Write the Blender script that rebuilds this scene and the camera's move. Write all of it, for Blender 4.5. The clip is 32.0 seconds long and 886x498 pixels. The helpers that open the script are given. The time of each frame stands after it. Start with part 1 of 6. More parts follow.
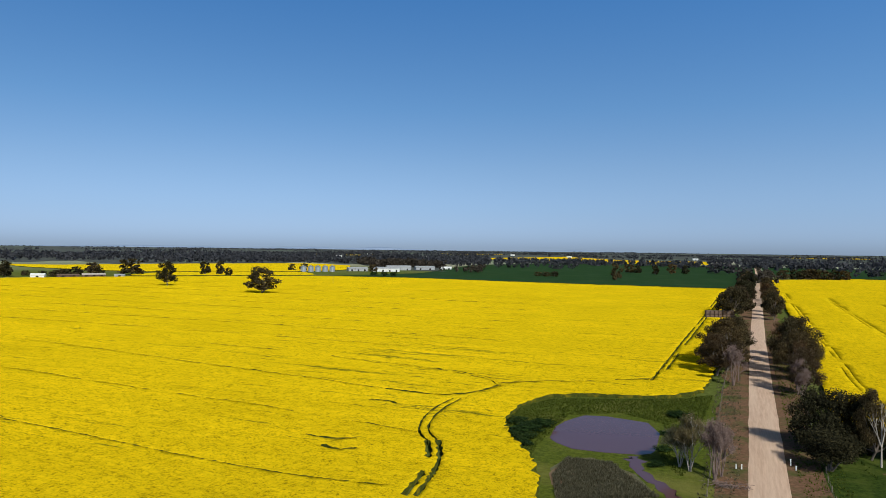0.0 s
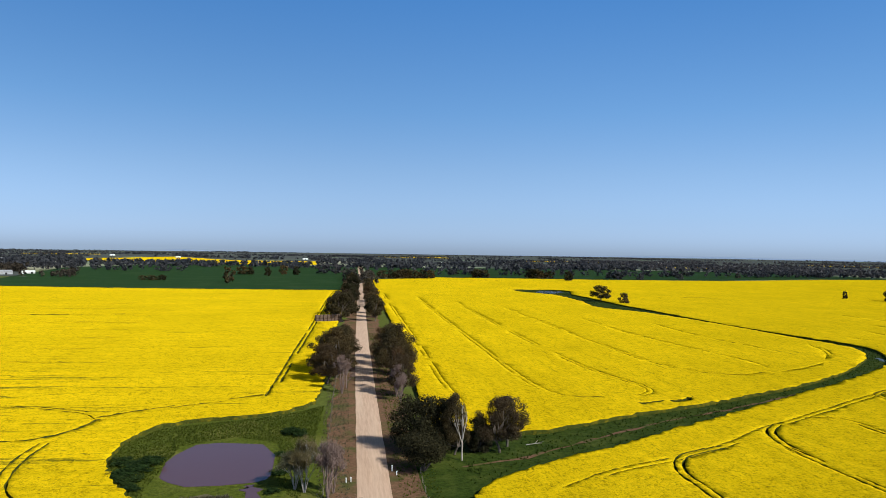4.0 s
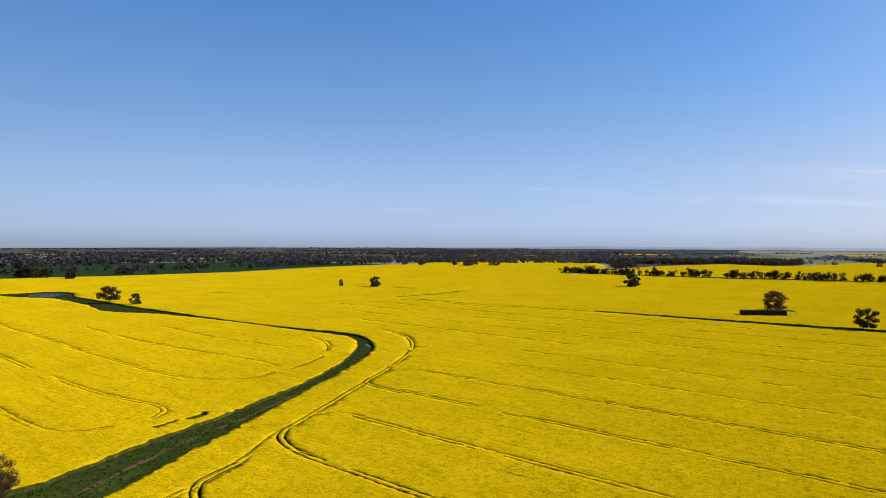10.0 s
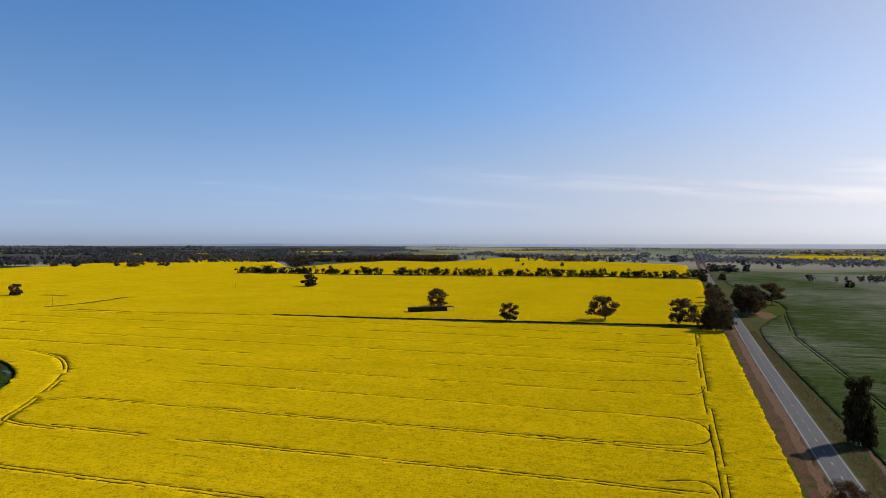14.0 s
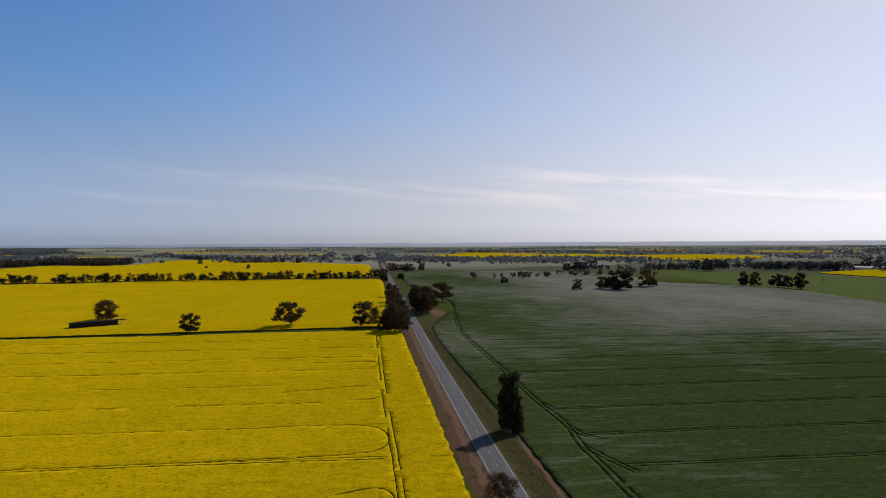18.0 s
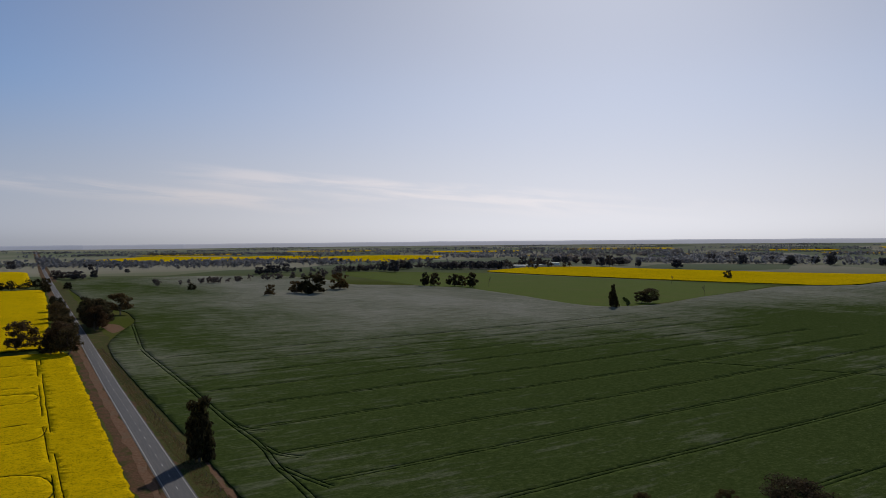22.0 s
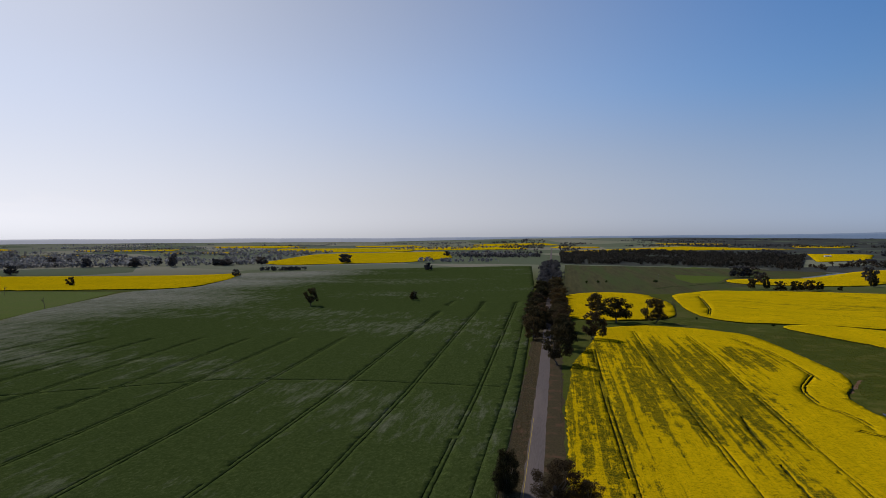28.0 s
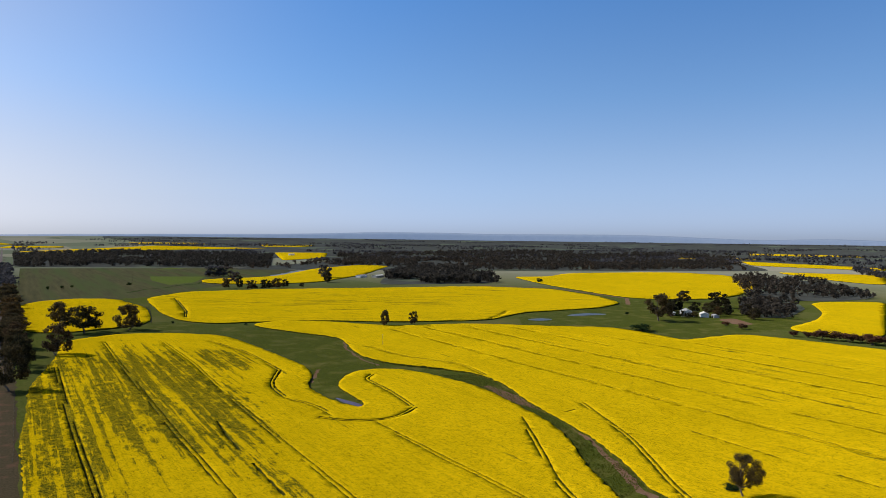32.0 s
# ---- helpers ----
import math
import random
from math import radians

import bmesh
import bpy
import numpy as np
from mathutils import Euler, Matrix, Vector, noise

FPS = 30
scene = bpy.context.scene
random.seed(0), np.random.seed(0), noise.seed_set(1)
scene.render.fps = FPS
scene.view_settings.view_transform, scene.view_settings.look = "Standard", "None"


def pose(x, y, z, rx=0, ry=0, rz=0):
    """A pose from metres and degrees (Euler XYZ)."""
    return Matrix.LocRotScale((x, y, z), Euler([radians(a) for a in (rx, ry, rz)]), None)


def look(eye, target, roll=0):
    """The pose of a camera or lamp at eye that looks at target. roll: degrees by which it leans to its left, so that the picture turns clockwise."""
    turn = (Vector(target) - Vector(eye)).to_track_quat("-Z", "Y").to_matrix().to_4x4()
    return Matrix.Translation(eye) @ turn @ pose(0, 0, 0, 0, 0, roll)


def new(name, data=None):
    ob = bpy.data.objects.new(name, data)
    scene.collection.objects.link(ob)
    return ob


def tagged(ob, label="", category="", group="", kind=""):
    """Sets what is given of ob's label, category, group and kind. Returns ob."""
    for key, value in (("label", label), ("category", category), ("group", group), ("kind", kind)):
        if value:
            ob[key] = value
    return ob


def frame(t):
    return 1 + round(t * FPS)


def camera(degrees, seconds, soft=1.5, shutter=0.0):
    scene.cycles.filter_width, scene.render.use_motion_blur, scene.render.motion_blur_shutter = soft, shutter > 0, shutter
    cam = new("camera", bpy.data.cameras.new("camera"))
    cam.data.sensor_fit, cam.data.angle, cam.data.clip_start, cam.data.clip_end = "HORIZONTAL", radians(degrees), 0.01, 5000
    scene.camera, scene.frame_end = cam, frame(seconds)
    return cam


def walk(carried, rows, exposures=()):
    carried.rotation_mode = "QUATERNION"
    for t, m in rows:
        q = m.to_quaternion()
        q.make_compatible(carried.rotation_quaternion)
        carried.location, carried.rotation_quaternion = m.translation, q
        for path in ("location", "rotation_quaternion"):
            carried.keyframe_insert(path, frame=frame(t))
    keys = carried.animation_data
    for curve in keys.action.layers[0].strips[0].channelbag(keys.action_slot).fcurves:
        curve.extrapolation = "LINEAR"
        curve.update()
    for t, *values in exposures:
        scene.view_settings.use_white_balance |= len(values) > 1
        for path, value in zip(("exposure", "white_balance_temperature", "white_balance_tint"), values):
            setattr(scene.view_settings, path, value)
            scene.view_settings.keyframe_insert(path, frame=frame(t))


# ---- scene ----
import itertools

from mathutils.geometry import delaunay_2d_cdt

cam = camera(64.04, 32.0, soft=0.6)


def shot(x, y, z, heading, tilt, lean):
    """A camera pose: heading in degrees clockwise from the gravel road, tilt upwards, lean to the left."""
    return pose(x, y, z, 90 + tilt, 0, -heading) @ pose(0, 0, 0, 0, 0, lean)


walk(cam, [
    (0, shot(-2.98, -1.27, 43.47, -22.550, -0.166, 0.750)),
    (1, shot(-3.68, -1.02, 44.96, -11.249, 0.039, 1.036)),
    (2, shot(-4.30, -0.59, 46.49, -3.690, 0.160, 1.239)),
    (2.5, shot(-4.44, -0.37, 47.22, -0.346, 0.174, 1.229)),
    (4.5, shot(-4.10, 0.39, 50.09, 10.980, 0.113, 0.854)),
    (5, shot(-4.00, 0.59, 50.85, 14.261, 0.056, 0.741)),
    (6, shot(-3.73, 0.75, 52.31, 21.640, -0.028, 0.539)),
    (7, shot(-3.54, 0.83, 53.90, 28.978, -0.142, 0.408)),
    (8, shot(-3.56, 0.99, 55.47, 35.039, -0.240, 0.348)),
    (9, shot(-3.30, 1.19, 56.93, 39.933, -0.345, 0.232)),
    (10, shot(-2.70, 1.62, 58.30, 45.860, -0.452, 0.145)),
    (11, shot(-2.18, 1.95, 59.55, 51.988, -0.516, 0.145)),
    (12, shot(-2.00, 2.66, 61.13, 58.225, -0.610, 0.123)),
    (13, shot(-1.89, 3.31, 62.56, 64.885, -0.644, 0.124)),
    (14, shot(-1.75, 3.44, 63.99, 71.563, -0.712, 0.057)),
    (14.5, shot(-1.62, 3.38, 64.68, 74.699, -0.739, 0.034)),
    (16.5, shot(-0.91, 2.50, 67.42, 86.898, -0.781, -0.168)),
    (17, shot(-0.71, 2.27, 68.15, 90.099, -0.816, -0.165)),
    (18, shot(-0.26, 1.87, 69.54, 96.441, -0.837, -0.207)),
    (19, shot(0.28, 1.57, 70.97, 102.310, -0.864, -0.269)),
    (20, shot(0.95, 1.30, 72.45, 108.352, -0.923, -0.291)),
    (21, shot(1.55, 1.26, 73.76, 114.587, -0.929, -0.336)),
    (22, shot(2.14, 1.45, 74.92, 120.948, -0.918, -0.357)),
    (23, shot(2.86, 1.39, 76.38, 127.410, -0.951, -0.297)),
    (24, shot(3.49, 0.65, 78.21, 134.230, -1.003, -0.324)),
    (24.5, shot(3.78, 0.15, 79.18, 137.859, -1.043, -0.221)),
    (26.5, shot(4.84, -2.14, 83.19, 154.772, -1.155, -0.164)),
    (27, shot(5.14, -2.64, 84.16, 159.866, -1.180, -0.157)),
    (28, shot(5.60, -3.44, 85.78, 170.622, -1.186, 0.016)),
    (29, shot(5.66, -4.23, 87.03, 181.413, -1.181, 0.172)),
    (30, shot(5.49, -5.47, 88.38, 192.204, -1.194, 0.242)),
    (31, shot(5.15, -6.67, 89.35, 202.107, -1.145, 0.393)),
    (32, shot(4.74, -7.68, 90.24, 211.231, -1.101, 0.589)),
], [(t, ev, kelvin, tint) for t, ev, kelvin, tint in (
    (0, -0.40, 6100, 2), (2, -0.26, 6100, 2), (5, -0.15, 6200, 4), (8, -0.2, 6350, 7), (10, -0.2, 6500, 10), (13, -0.38, 6500, 10), (16.5, -0.58, 6500, 10), (18, -0.76, 6500, 11), (19, -0.90, 6500, 12),
    (22, -1.05, 6500, 10), (24, -1.07, 6500, 10), (27, -0.97, 6500, 10), (28, -0.87, 6450, 10), (30, -0.64, 6450, 10), (32, -0.27, 6500, 10))])

# ---- sky, sun and light ----
SUN_AZ, SUN_EL = 135.0, 38.0
world = bpy.data.worlds.new("sky")
scene.world = world
world.use_nodes = True
wn, wl = world.node_tree.nodes, world.node_tree.links
sky = wn.new("ShaderNodeTexSky")
sky.sky_type, sky.sun_disc = "NISHITA", False
sky.sun_elevation, sky.sun_rotation = radians(SUN_EL), radians(SUN_AZ)
sky.altitude, sky.air_density, sky.dust_density, sky.ozone_density = 200, 1.0, 0.7, 2.0
sun_to = Vector((math.sin(radians(SUN_AZ)) * math.cos(radians(SUN_EL)), math.cos(radians(SUN_AZ)) * math.cos(radians(SUN_EL)), math.sin(radians(SUN_EL))))


def wmath(op, a, b=None, c=None):
    m = wn.new("ShaderNodeMath")
    m.operation, m.use_clamp = op, False
    for sock, val in zip(m.inputs, (a, b, c)):
        if isinstance(val, bpy.types.NodeSocket):
            wl.new(val, sock)
        elif val is not None:
            sock.default_value = val
    return m.outputs[0]


def wrange(val, a, b, lo=0.0, hi=1.0):
    m = wn.new("ShaderNodeMapRange")
    m.interpolation_type = "SMOOTHSTEP"
    for k, q in enumerate((val, a, b, lo, hi)):
        if k == 0:
            wl.new(q, m.inputs[0])
        else:
            m.inputs[k].default_value = q
    return m.outputs[0]


def wmix(fac, a, b, mode="MIX"):
    x = wn.new("ShaderNodeMix")
    x.data_type, x.blend_type = "RGBA", mode
    for sock, val in ((x.inputs[0], fac), (x.inputs[6], a), (x.inputs[7], b)):
        if isinstance(val, bpy.types.NodeSocket):
            wl.new(val, sock)
        else:
            sock.default_value = val if isinstance(val, float) else (*val, 1)
    return x.outputs[2]


# the sky's brightness from the sky model; its hue from deep blue above to pale haze at the horizon and round the sun
way = wn.new("ShaderNodeTexCoord").outputs["Generated"]
split = wn.new("ShaderNodeSeparateXYZ")
wl.new(way, split.inputs[0])
up = split.outputs[2]
grey = wn.new("ShaderNodeRGBToBW")
wl.new(sky.outputs[0], grey.inputs[0])
hue = wn.new("ShaderNodeValToRGB")
els = hue.color_ramp.elements
for _ in range(4):
    els.new(0.5)
for e, (at, col) in zip(els, ((0.0, (0.82, 1.0, 1.34)), (0.05, (0.73, 1.02, 1.5)), (0.11, (0.65, 1.03, 1.68)), (0.19, (0.51, 1.03, 1.98)), (0.36, (0.34, 1.0, 2.5)), (0.62, (0.55, 1.0, 1.85)))):
    e.position, e.color = at, (*[q / 3 for q in col], 1)
wl.new(up, hue.inputs[0])
dot = wn.new("ShaderNodeVectorMath")
dot.operation = "DOT_PRODUCT"
wl.new(way, dot.inputs[0])
dot.inputs[1].default_value = sun_to
near_sun = wrange(dot.outputs["Value"], 0.41, 1.02)
low = wmath("MULTIPLY", wrange(up, 0.22, 0.0), wrange(dot.outputs["Value"], 0.15, 0.75))
hues = wmix(near_sun, hue.outputs[0], (0.322, 0.334, 0.384))
hues = wmix(wmath("MULTIPLY", low, 0.85), hues, (0.336, 0.333, 0.348))
lit = wmath("MULTIPLY", grey.outputs[0], 3.0)
lit = wmath("MULTIPLY", lit, wmath("MULTIPLY_ADD", near_sun, 0.24, 1.0))
lit = wmath("MULTIPLY", lit, wrange(dot.outputs["Value"], -0.65, -0.05, 0.88, 1.24))
lit = wmath("MULTIPLY", lit, wrange(up, 0.38, 0.72, 1.0, 0.34))
lit = wmath("MULTIPLY", lit, wrange(up, 0.0, 0.05, 1.10, 1.0))
lit = wmath("MULTIPLY", lit, wmath("MULTIPLY_ADD", low, -0.16, 1.0))
tone = wn.new("ShaderNodeVectorMath")
tone.operation = "SCALE"
wl.new(hues, tone.inputs[0])
wl.new(lit, tone.inputs["Scale"])
# two long streaks of high cloud that sink towards the south-east, and a few small wisps
azim = wmath("DEGREES", wmath("ARCTAN2", split.outputs[0], split.outputs[1]))
elev = wmath("DEGREES", wmath("ARCSINE", up))
slant = wmath("MULTIPLY_ADD", wmath("SUBTRACT", azim, 100.0), 0.07, elev)
flow = wn.new("ShaderNodeCombineXYZ")
wl.new(wmath("MULTIPLY", azim, 0.07), flow.inputs[0])
wl.new(wmath("MULTIPLY", slant, 0.75), flow.inputs[1])
cirrus = wn.new("ShaderNodeTexNoise")
cirrus.inputs["Scale"].default_value, cirrus.inputs["Detail"].default_value, cirrus.inputs["Roughness"].default_value = 1.6, 6, 0.58
cirrus.inputs["Distortion"].default_value = 0.5
wl.new(flow.outputs[0], cirrus.inputs["Vector"])
fray = wrange(cirrus.outputs["Fac"], 0.34, 0.68)


def streak(level, thin, wide, start, full, fade, end):
    """A band of cloud at a slanting level, soft above and drawn out below, between two bearings."""
    across = wmath("MULTIPLY", wrange(slant, level + thin, level), wrange(slant, level - wide, level))
    return wmath("MULTIPLY", across, wmath("MULTIPLY", wrange(azim, start, full), wrange(azim, end, fade)))


def wisp(bearing, height, half, thick):
    return wmath("MULTIPLY", wmath("MULTIPLY", wrange(azim, bearing - half, bearing), wrange(azim, bearing + half, bearing)), wmath("MULTIPLY", wrange(elev, height - thick, height), wrange(elev, height + thick, height)))


cloud = wmath("MAXIMUM", streak(3.55, 0.75, 1.3, 62, 84, 102, 118), streak(5.4, 0.7, 2.2, 97, 106, 120, 148))
cloud = wmath("MAXIMUM", cloud, wmath("MULTIPLY", streak(1.2, 0.5, 0.7, 52, 62, 70, 84), 0.7))
for spec in ((43.8, 5.2, 0.8, 0.45), (43.0, 2.7, 3.6, 0.3), (53.5, 4.4, 2.0, 0.2), (57, 2.9, 4.0, 0.28)):
    cloud = wmath("MAXIMUM", cloud, wmath("MULTIPLY", wisp(*spec), 0.75))
cloud = wmath("MULTIPLY", wmath("MULTIPLY", cloud, fray), 0.44)
bright = wn.new("ShaderNodeVectorMath")
bright.operation = "MULTIPLY"
wl.new(tone.outputs[0], bright.inputs[0])
bright.inputs[1].default_value = (1.6, 1.36, 1.16)
final = wmix(cloud, tone.outputs[0], bright.outputs[0])
wn["Background"].inputs[1].default_value = 0.1
wl.new(final, wn["Background"].inputs[0])

sun = new("sun", bpy.data.lights.new("sun", "SUN"))
sun.data.energy, sun.data.angle, sun.data.color = 4.95, radians(0.5), (1.0, 0.935, 0.83)
sun.matrix_world = look((0, 0, 200), Vector((0, 0, 200)) - sun_to)


# ---- materials ----
def material(name, rough=0.9, metal=0.0, spec=0.05):
    m = bpy.data.materials.new(name)
    m.use_nodes = True
    p = m.node_tree.nodes["Principled BSDF"]
    p.inputs["Roughness"].default_value, p.inputs["Metallic"].default_value = rough, metal
    p.inputs["Specular IOR Level"].default_value = spec
    p.inputs["Diffuse Roughness"].default_value = 0.4 if rough > 0.8 else 0.2
    return m, m.node_tree.nodes, m.node_tree.links, p


def coords(n, l, scale=(1, 1, 1), kind="Object"):
    tc, mp = n.new("ShaderNodeTexCoord"), n.new("ShaderNodeMapping")
    mp.inputs["Scale"].default_value = scale
    l.new(tc.outputs[kind], mp.inputs["Vector"])
    return mp.outputs["Vector"]


def noise_tex(n, l, vec, scale, detail=4.0, rough=0.6):
    t = n.new("ShaderNodeTexNoise")
    t.inputs["Scale"].default_value, t.inputs["Detail"].default_value, t.inputs["Roughness"].default_value = scale, detail, rough
    l.new(vec, t.inputs["Vector"])
    return t.outputs["Fac"]


def ramp(n, l, fac, stops):
    r = n.new("ShaderNodeValToRGB")
    e = r.color_ramp.elements
    while len(e) < len(stops):
        e.new(0.5)
    for k, (pos, col) in enumerate(stops):
        e[k].position, e[k].color = pos, (*col, 1)
    l.new(fac, r.inputs["Fac"])
    return r.outputs["Color"]


def mix(n, l, fac, a, b, mode="MIX"):
    x = n.new("ShaderNodeMix")
    x.data_type, x.blend_type = "RGBA", mode
    for sock, val in ((x.inputs[0], fac), (x.inputs[6], a), (x.inputs[7], b)):
        if isinstance(val, bpy.types.NodeSocket):
            l.new(val, sock)
        else:
            sock.default_value = val if isinstance(val, float) else (*val, 1)
    return x.outputs[2]


def bump(n, l, p, height, strength, dist):
    b = n.new("ShaderNodeBump")
    b.inputs["Strength"].default_value, b.inputs["Distance"].default_value = strength, dist
    l.new(height, b.inputs["Height"])
    l.new(b.outputs["Normal"], p.inputs["Normal"])


def two_scale(name, dark, light, tint, fine, coarse, stretch=(1, 1, 1), rough=0.9, bump_s=0.5, bump_d=0.1, metal=0.0, spec=0.02, tint_at=(0.5, 0.75)):
    """A surface with fine grain from dark to light and broad patches of a tint; sizes are in 1/m."""
    m, n, l, p = material(name, rough, metal, spec)
    v = coords(n, l, stretch)
    f = noise_tex(n, l, v, fine, 5, 0.65)
    c = noise_tex(n, l, v, coarse, 4, 0.6)
    grain = ramp(n, l, f, [(0.3, dark), (0.7, light)])
    where = ramp(n, l, c, [(tint_at[0], (0, 0, 0)), (tint_at[1], (1, 1, 1))])
    l.new(mix(n, l, where, grain, tint), p.inputs["Base Color"])
    if bump_s:
        bump(n, l, p, f, bump_s, bump_d)
    return m


def math_node(n, l, op, a, b=None, c=None):
    m = n.new("ShaderNodeMath")
    m.operation = op
    for sock, val in zip(m.inputs, (a, b, c)):
        if isinstance(val, bpy.types.NodeSocket):
            l.new(val, sock)
        elif val is not None:
            sock.default_value = val
    return m.outputs[0]


def oval(n, l, v, cx, cy, ax, ay):
    """One at the middle of an oval area of the plan, falling to nought at its edge and below beyond it."""
    sub = n.new("ShaderNodeVectorMath")
    sub.operation = "SUBTRACT"
    l.new(v, sub.inputs[0])
    sub.inputs[1].default_value = (cx, cy, 0)
    scl = n.new("ShaderNodeVectorMath")
    scl.operation = "MULTIPLY"
    l.new(sub.outputs[0], scl.inputs[0])
    scl.inputs[1].default_value = (1 / ax, 1 / ay, 0)
    ln = n.new("ShaderNodeVectorMath")
    ln.operation = "LENGTH"
    l.new(scl.outputs[0], ln.inputs[0])
    return math_node(n, l, "SUBTRACT", 1.0, ln.outputs["Value"])


def canola_material(name, stretch, weak, failed=(), turn=0.0, poor=None):
    """Flowering canola: grain of flower heads and gaps, and streaks along the drill rows where it is thin or has failed."""
    m, n, l, p = material(name, 0.9, 0, 0.0)
    v = coords(n, l)
    fine = noise_tex(n, l, v, 1.7, 8, 0.82)
    clump = noise_tex(n, l, v, 0.55, 8, 0.8)
    way = n.new("ShaderNodeVectorRotate")
    way.rotation_type = "Z_AXIS"
    way.inputs["Angle"].default_value = radians(-turn)
    l.new(v, way.inputs["Vector"])
    drawn = n.new("ShaderNodeVectorMath")
    drawn.operation = "MULTIPLY"
    l.new(way.outputs[0], drawn.inputs[0])
    drawn.inputs[1].default_value = stretch
    rows = noise_tex(n, l, drawn.outputs[0], 0.34, 8, 0.7)
    broad = noise_tex(n, l, v, 0.014, 4, 0.55)
    grain = math_node(n, l, "MULTIPLY_ADD", clump, 0.45, math_node(n, l, "MULTIPLY", fine, 0.7))
    flower = ramp(n, l, grain, [(0.44, (0.10, 0.095, 0.008)), (0.505, (0.45, 0.305, 0.004)), (0.565, (0.79, 0.54, 0.004)), (0.66, (0.89, 0.62, 0.006))])
    stem = ramp(n, l, grain, [(0.45, (0.025, 0.038, 0.008)), (0.57, (0.085, 0.10, 0.012)), (0.60, (0.34, 0.25, 0.008)), (0.66, (0.6, 0.42, 0.006))])
    mixed = math_node(n, l, "MULTIPLY_ADD", broad, 0.30, rows)
    if poor:
        mixed = math_node(n, l, "MULTIPLY_ADD", math_node(n, l, "MAXIMUM", oval(n, l, v, *poor), 0.0), 0.07, mixed)
    thin = ramp(n, l, mixed, [(weak, (0, 0, 0)), (min(1.0, weak + 0.035), (0.85, 0.85, 0.85))])
    base = mix(n, l, thin, flower, stem)
    if failed:
        area = None
        for q in failed:
            o = oval(n, l, v, *q)
            area = o if area is None else math_node(n, l, "MAXIMUM", area, o)
        strips = noise_tex(n, l, coords(n, l, (1, 0.02, 1)), 0.33, 4, 0.65)
        ragged = noise_tex(n, l, coords(n, l, (1, 0.45, 1)), 0.22, 9, 0.82)
        gap = math_node(n, l, "MULTIPLY_ADD", strips, 1.6, math_node(n, l, "MULTIPLY", ragged, 1.5))
        gap = math_node(n, l, "MULTIPLY_ADD", math_node(n, l, "MINIMUM", area, 0.36), 0.80, gap)
        bare = ramp(n, l, math_node(n, l, "MULTIPLY", gap, 0.4), [(0.675, (0, 0, 0)), (0.715, (0.94, 0.94, 0.94))])
        base = mix(n, l, bare, base, stem)
    for scale, weak_row, low, high in ((0.11, (0.93, 0.93, 0.94), 0.36, 0.56), (0.9, (0.87, 0.875, 0.89), 0.34, 0.54)):
        drills = ramp(n, l, noise_tex(n, l, drawn.outputs[0], scale, 4, 0.65), [(low, weak_row), (high, (1, 1, 1)), (0.75, (1.06, 1.05, 1))])
        base = mix(n, l, 1.0, base, drills, "MULTIPLY")
    tone = ramp(n, l, broad, [(0.35, (0.88, 0.89, 0.9)), (0.65, (1, 1, 1))])
    l.new(mix(n, l, 1.0, base, tone, "MULTIPLY"), p.inputs["Base Color"])
    bump(n, l, p, grain, 0.75, 0.6)
    return m


CANOLA = canola_material("canola_flowers", (1.4, 0.10, 1), 0.80)
CANOLA_ACROSS = canola_material("canola_flowers_across", (0.06, 1.1, 1), 0.785, poor=(-120, 260, 200, 170))
CANOLA_WEAK = canola_material("canola_flowers_thin", (1.0, 0.05, 1), 0.79, poor=(-470, -250, 190, 170))
CANOLA_BANDS = canola_material("canola_flowers_banded", (0.05, 0.6, 1), 0.745, turn=-31, poor=(-430, -900, 300, 150))
CANOLA_PATCHY = canola_material("canola_flowers_patchy", (1.6, 0.06, 1), 0.79, ((-64, -440, 46, 175), (-12, -400, 19, 220), (-30, -525, 40, 62), (-79, -255, 4, 50), (-124, -520, 18, 55)))


